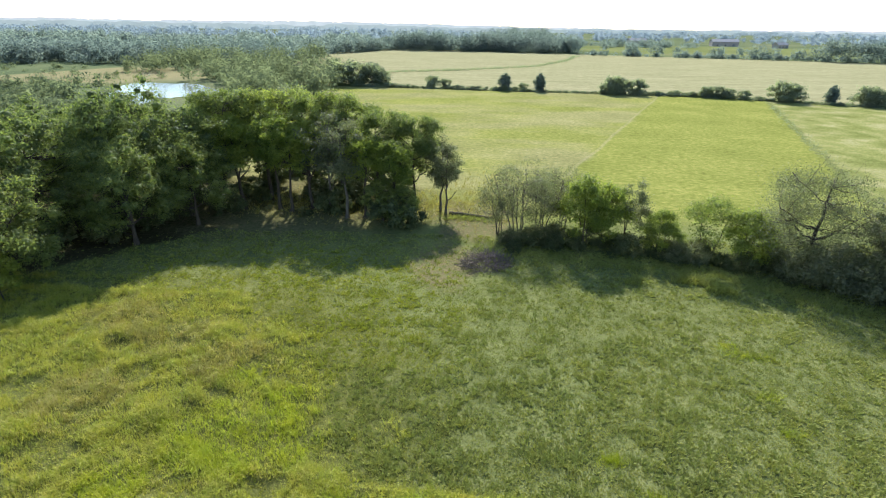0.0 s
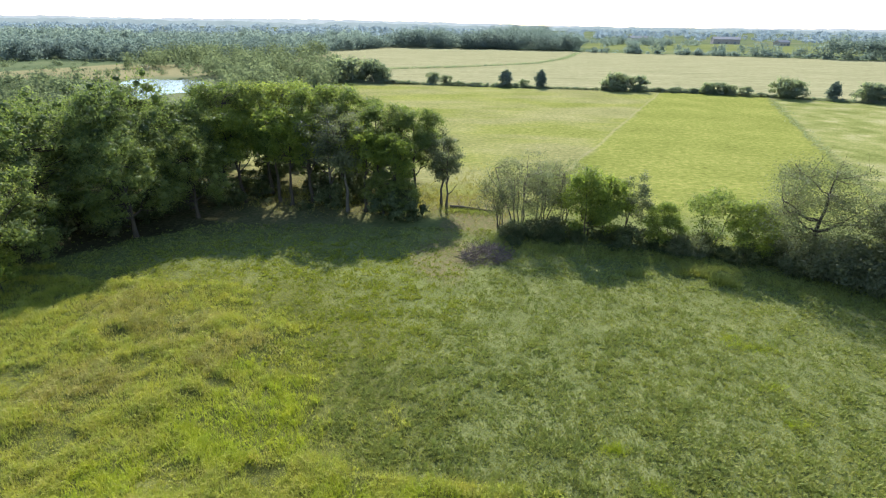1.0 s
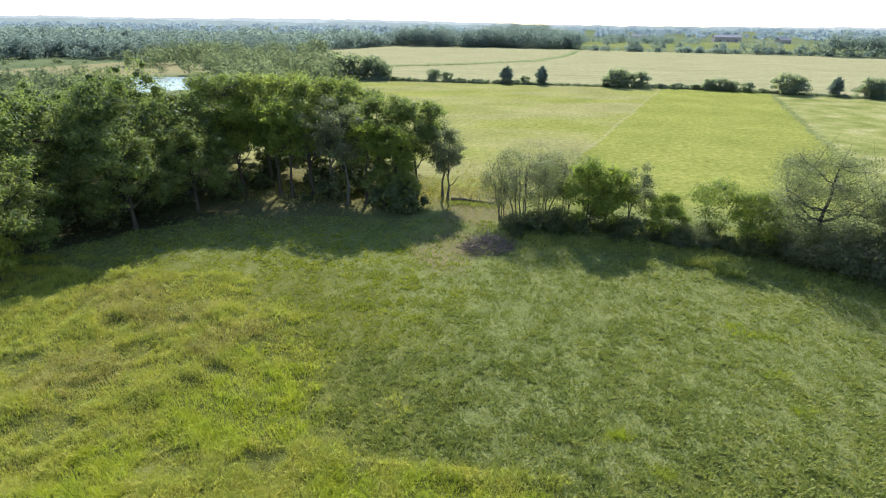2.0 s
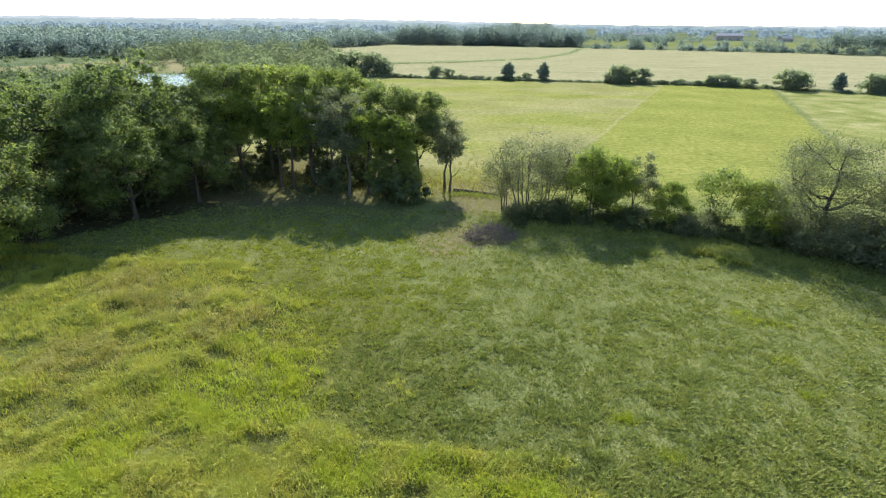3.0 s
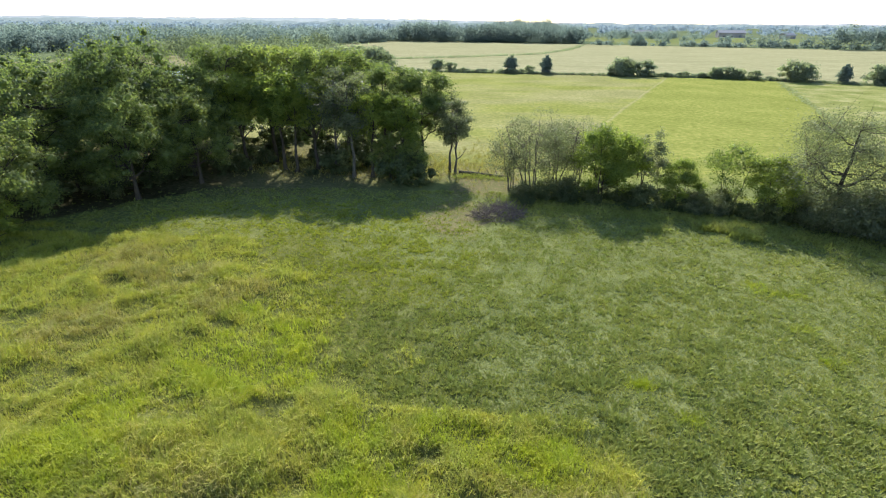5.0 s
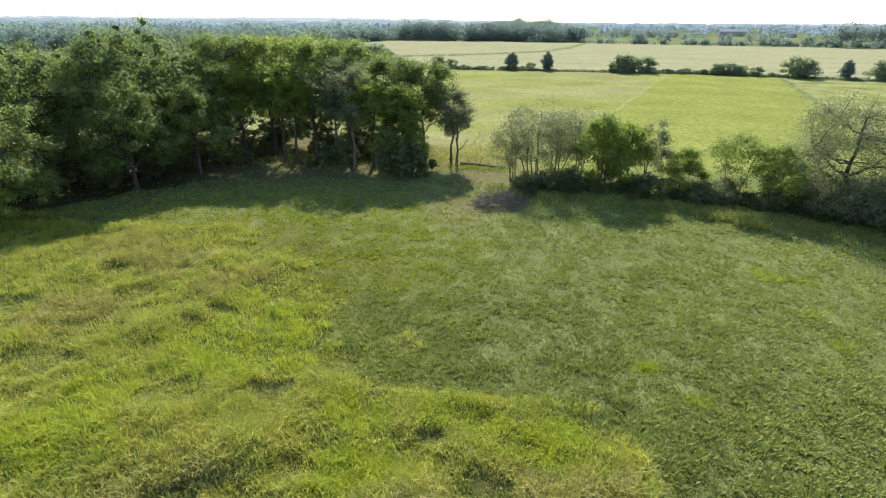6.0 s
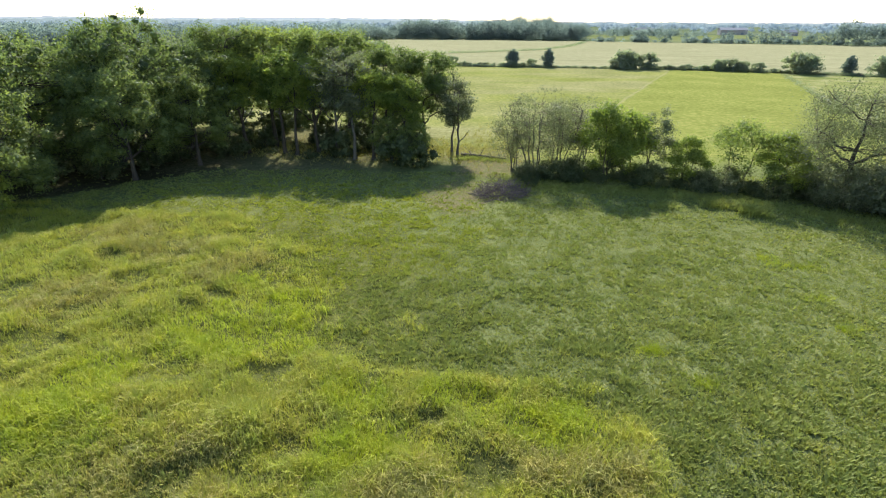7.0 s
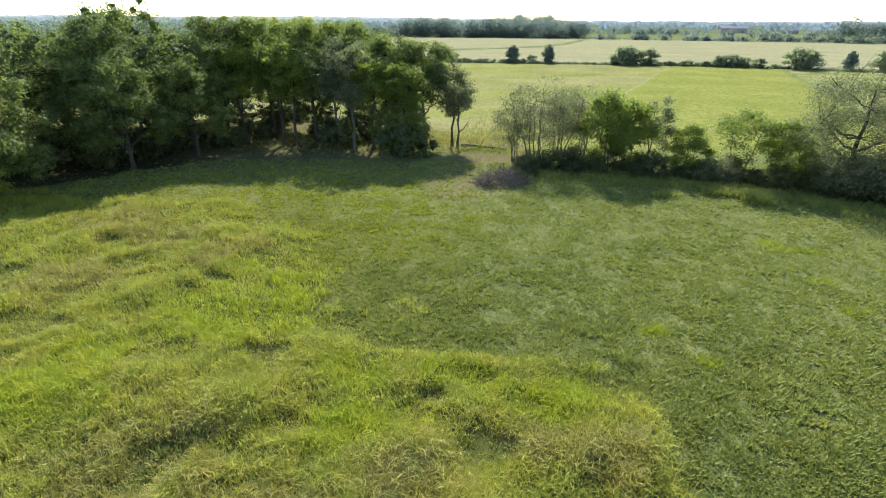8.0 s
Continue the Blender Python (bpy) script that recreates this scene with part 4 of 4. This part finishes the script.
def brush_pile():
    rng = np.random.default_rng(47)
    sticks = []
    for _ in range(290):
        a, r = rng.random() * 6.28, 2.3 * math.sqrt(rng.random())
        x, y = r * 1.3 * math.cos(a), r * math.sin(a)
        top = 1.5 * (1 - (r / 2.4) ** 2)
        mid = np.array([x, y, 0.1 + max(0.05, top) * rng.random()])
        d = rng.normal(size=3) * np.array([1, 1, 0.7])
        d *= (0.5 + 0.9 * rng.random()) / np.linalg.norm(d)
        path, radii = limb(rng, mid - d, mid + d, 0.034, 0.01, 0.1, 4)
        path[:, 2] = np.maximum(path[:, 2], 0.02)
        sticks.append(tube(path, radii, 4))
    ob = new("brush_pile")
    for v, f in sticks:
        piece("stick", raw_mesh("stick", v, f), DEADWOOD, ob)
    ob.matrix_basis = pose(3.2, 56.0, float(height(3.2, 56.0)))
    tagged(ob, "low heap of dead grey-purple brushwood on the grass", "brush pile")


brush_pile()


def fallen_log(x0, y0, x1, y1, thick, seed):
    """A log with broken branch stubs, added in place of a dark low bank."""
    rng = np.random.default_rng(seed)
    ob = new("fallen_log")
    a, b = np.array([x0, y0, thick * 0.9]), np.array([x1, y1, thick * 0.7])
    path, radii = limb(rng, a, b, thick, thick * 0.55, 0.03, 8)
    path[:, 2] = height(path[:, 0], path[:, 1]) + radii * 0.8
    v, f = tube(path, radii, 9)
    caps = [[list(range(9))[::-1]], [list(range(len(v) - 9, len(v)))]]
    piece("trunk", smooth(raw_mesh("trunk", v, f, *caps)), BARK, ob)
    for k in (2, 3, 5, 6):
        tip = path[k] + np.array([rng.normal() * 0.7, rng.normal() * 0.7, 0.5 + 0.6 * rng.random()])
        lp, lr = limb(rng, path[k], tip, radii[k] * 0.4, 0.02, 0.1, 4)
        piece("branch", smooth(raw_mesh("branch", *tube(lp, lr, 5))), BARK, ob)
    tagged(ob, "log shape standing in for a dark low bank across the gap", "log")


fallen_log(-1.6, 72.6, 4.6, 71.6, 0.32, 51)
stalks("gap_weeds", "green weeds round the log shape in the gap", WEED, ((-2.0, 71.6), (5.0, 70.8)), 260, (0.8, 0.6), 0.5, 52)


# ---- far farm buildings ----
def plain(name, low, high, rough=0.7):
    n = Nodes(name)
    f = n.noise(0.8, 5, 0.6, (1, 1, 0.25))
    return n.done(n.surface(n.ramp(f, (0.3, low), (0.7, high)), rough))


WALLS = plain("weathered_wall", (0.2, 0.17, 0.15), (0.3, 0.26, 0.23))
ROOFING = plain("grey_roofing", (0.1, 0.11, 0.13), (0.15, 0.16, 0.18), 0.85)
PANE = plain("dark_glass", (0.03, 0.035, 0.04), (0.05, 0.055, 0.06), 0.15)


def block(bm, x0, x1, y0, y1, z0, z1):
    m = Matrix.Translation(((x0 + x1) / 2, (y0 + y1) / 2, (z0 + z1) / 2)) @ Matrix.Diagonal((x1 - x0, y1 - y0, z1 - z0, 1))
    bmesh.ops.create_cube(bm, size=1.0, matrix=m)


def part(name, bm, material, parent, label=""):
    me = bpy.data.meshes.new(name)
    bm.to_mesh(me)
    bm.free()
    return piece(name, me, material, parent, label)


def barn(x, y, turn, long, deep, eaves, ridge, label):
    ob = new("barn")
    tagged(ob, label, "barn", "far farm buildings")
    bm = bmesh.new()
    a, b = long / 2, deep / 2
    ends = []
    for u in (-a, a):
        ends.append([bm.verts.new(p) for p in ((u, -b, -0.2), (u, b, -0.2), (u, b, eaves), (u, 0, ridge), (u, -b, eaves))])
    bm.faces.new(ends[0][::-1])
    bm.faces.new(ends[1])
    for k in range(5):
        bm.faces.new((ends[0][k], ends[0][(k + 1) % 5], ends[1][(k + 1) % 5], ends[1][k]))
    wall = part("wall", bm, WALLS, ob)
    bm = bmesh.new()
    over = 0.6
    rows = []
    for u in (-a - over, a + over):
        drop = over * (ridge - eaves) / b
        rows.append([bm.verts.new(p) for p in ((u, -b - over, eaves - drop + 0.1), (u, 0, ridge + 0.1), (u, b + over, eaves - drop + 0.1), (u, b + over, eaves - drop + 0.35), (u, 0, ridge + 0.35), (u, -b - over, eaves - drop + 0.35))])
    bm.faces.new(rows[0][::-1])
    bm.faces.new(rows[1])
    for k in range(6):
        bm.faces.new((rows[0][k], rows[0][(k + 1) % 6], rows[1][(k + 1) % 6], rows[1][k]))
    part("roof", bm, ROOFING, ob, "pale grey metal roof")
    for k in range(3):
        bm = bmesh.new()
        u = -a + long * (k + 0.7) / 3.4
        block(bm, u - 1.2, u + 1.2, -b - 0.06, -b + 0.1, 1.0, 2.6)
        part("window", bm, PANE, ob)
    bm = bmesh.new()
    block(bm, a * 0.55, a * 0.55 + 3.6, -b - 0.08, -b + 0.1, 0, 3.4)
    part("door", bm, ROOFING, ob)
    ob.matrix_basis = pose(x, y, 0, 0, 0, turn)
    return ob


barn(290, 985, 8, 30, 14, 6.0, 9.5, "long grey-roofed barn among far trees")
barn(413, 930, -6, 40, 16, 7.0, 10.5, "low brown barn with a shallow grey roof")
barn(470, 870, 20, 20, 11, 5.0, 8.0, "small grey-roofed shed beside the barn")

stalks("rank_grass", "mounds of rank grass before the hedgerow", SHORT_GRASS, ((24.8, 52.9), (26.2, 52.2)), 120, (0.7, 0.5), 0.75, 48)
stalks("rank_weeds", "dark leafy weeds before the hedgerow", WEED, ((27.0, 51.0), (28.8, 50.3)), 150, (0.5, 0.5), 0.8, 49)
stalks("rank_weeds", "dark leafy weeds before the hedgerow", WEED, ((18.2, 52.0), (19.8, 52.2)), 90, (0.6, 0.5), 0.55, 50)

# single clumps that stand out of the grazed pasture: x, y, spread
for i, (x, y, r) in enumerate(((6.5, 25.8, 0.9), (7.7, 23.1, 0.7), (25.9, 38.4, 0.8), (23.9, 33.1, 0.6), (10.3, 26.0, 0.5), (23.7, 40.0, 0.6), (12.1, 23.0, 0.5), (23.5, 29.1, 0.6), (10.3, 26.0, 0.5), (23.9, 38.8, 0.7))):
    # the first two are added so that their shadows imitate a shaded hollow
    if i < 2:
        stalks("rank_weeds", "weed clump added to darken a hollow in the pasture", WEED, ((x - r, y + r * 0.6), (x + r, y - r * 0.6)), 46, (r * 0.4, r * 0.4), 0.42, 60 + i, 8)
    else:
        stalks("lime_weeds", "yellow-green weed clump in the pasture", LIME_GRASS, ((x - r, y), (x + r, y)), 70, (r * 0.7, r * 0.6), 0.26, 60 + i, 7)
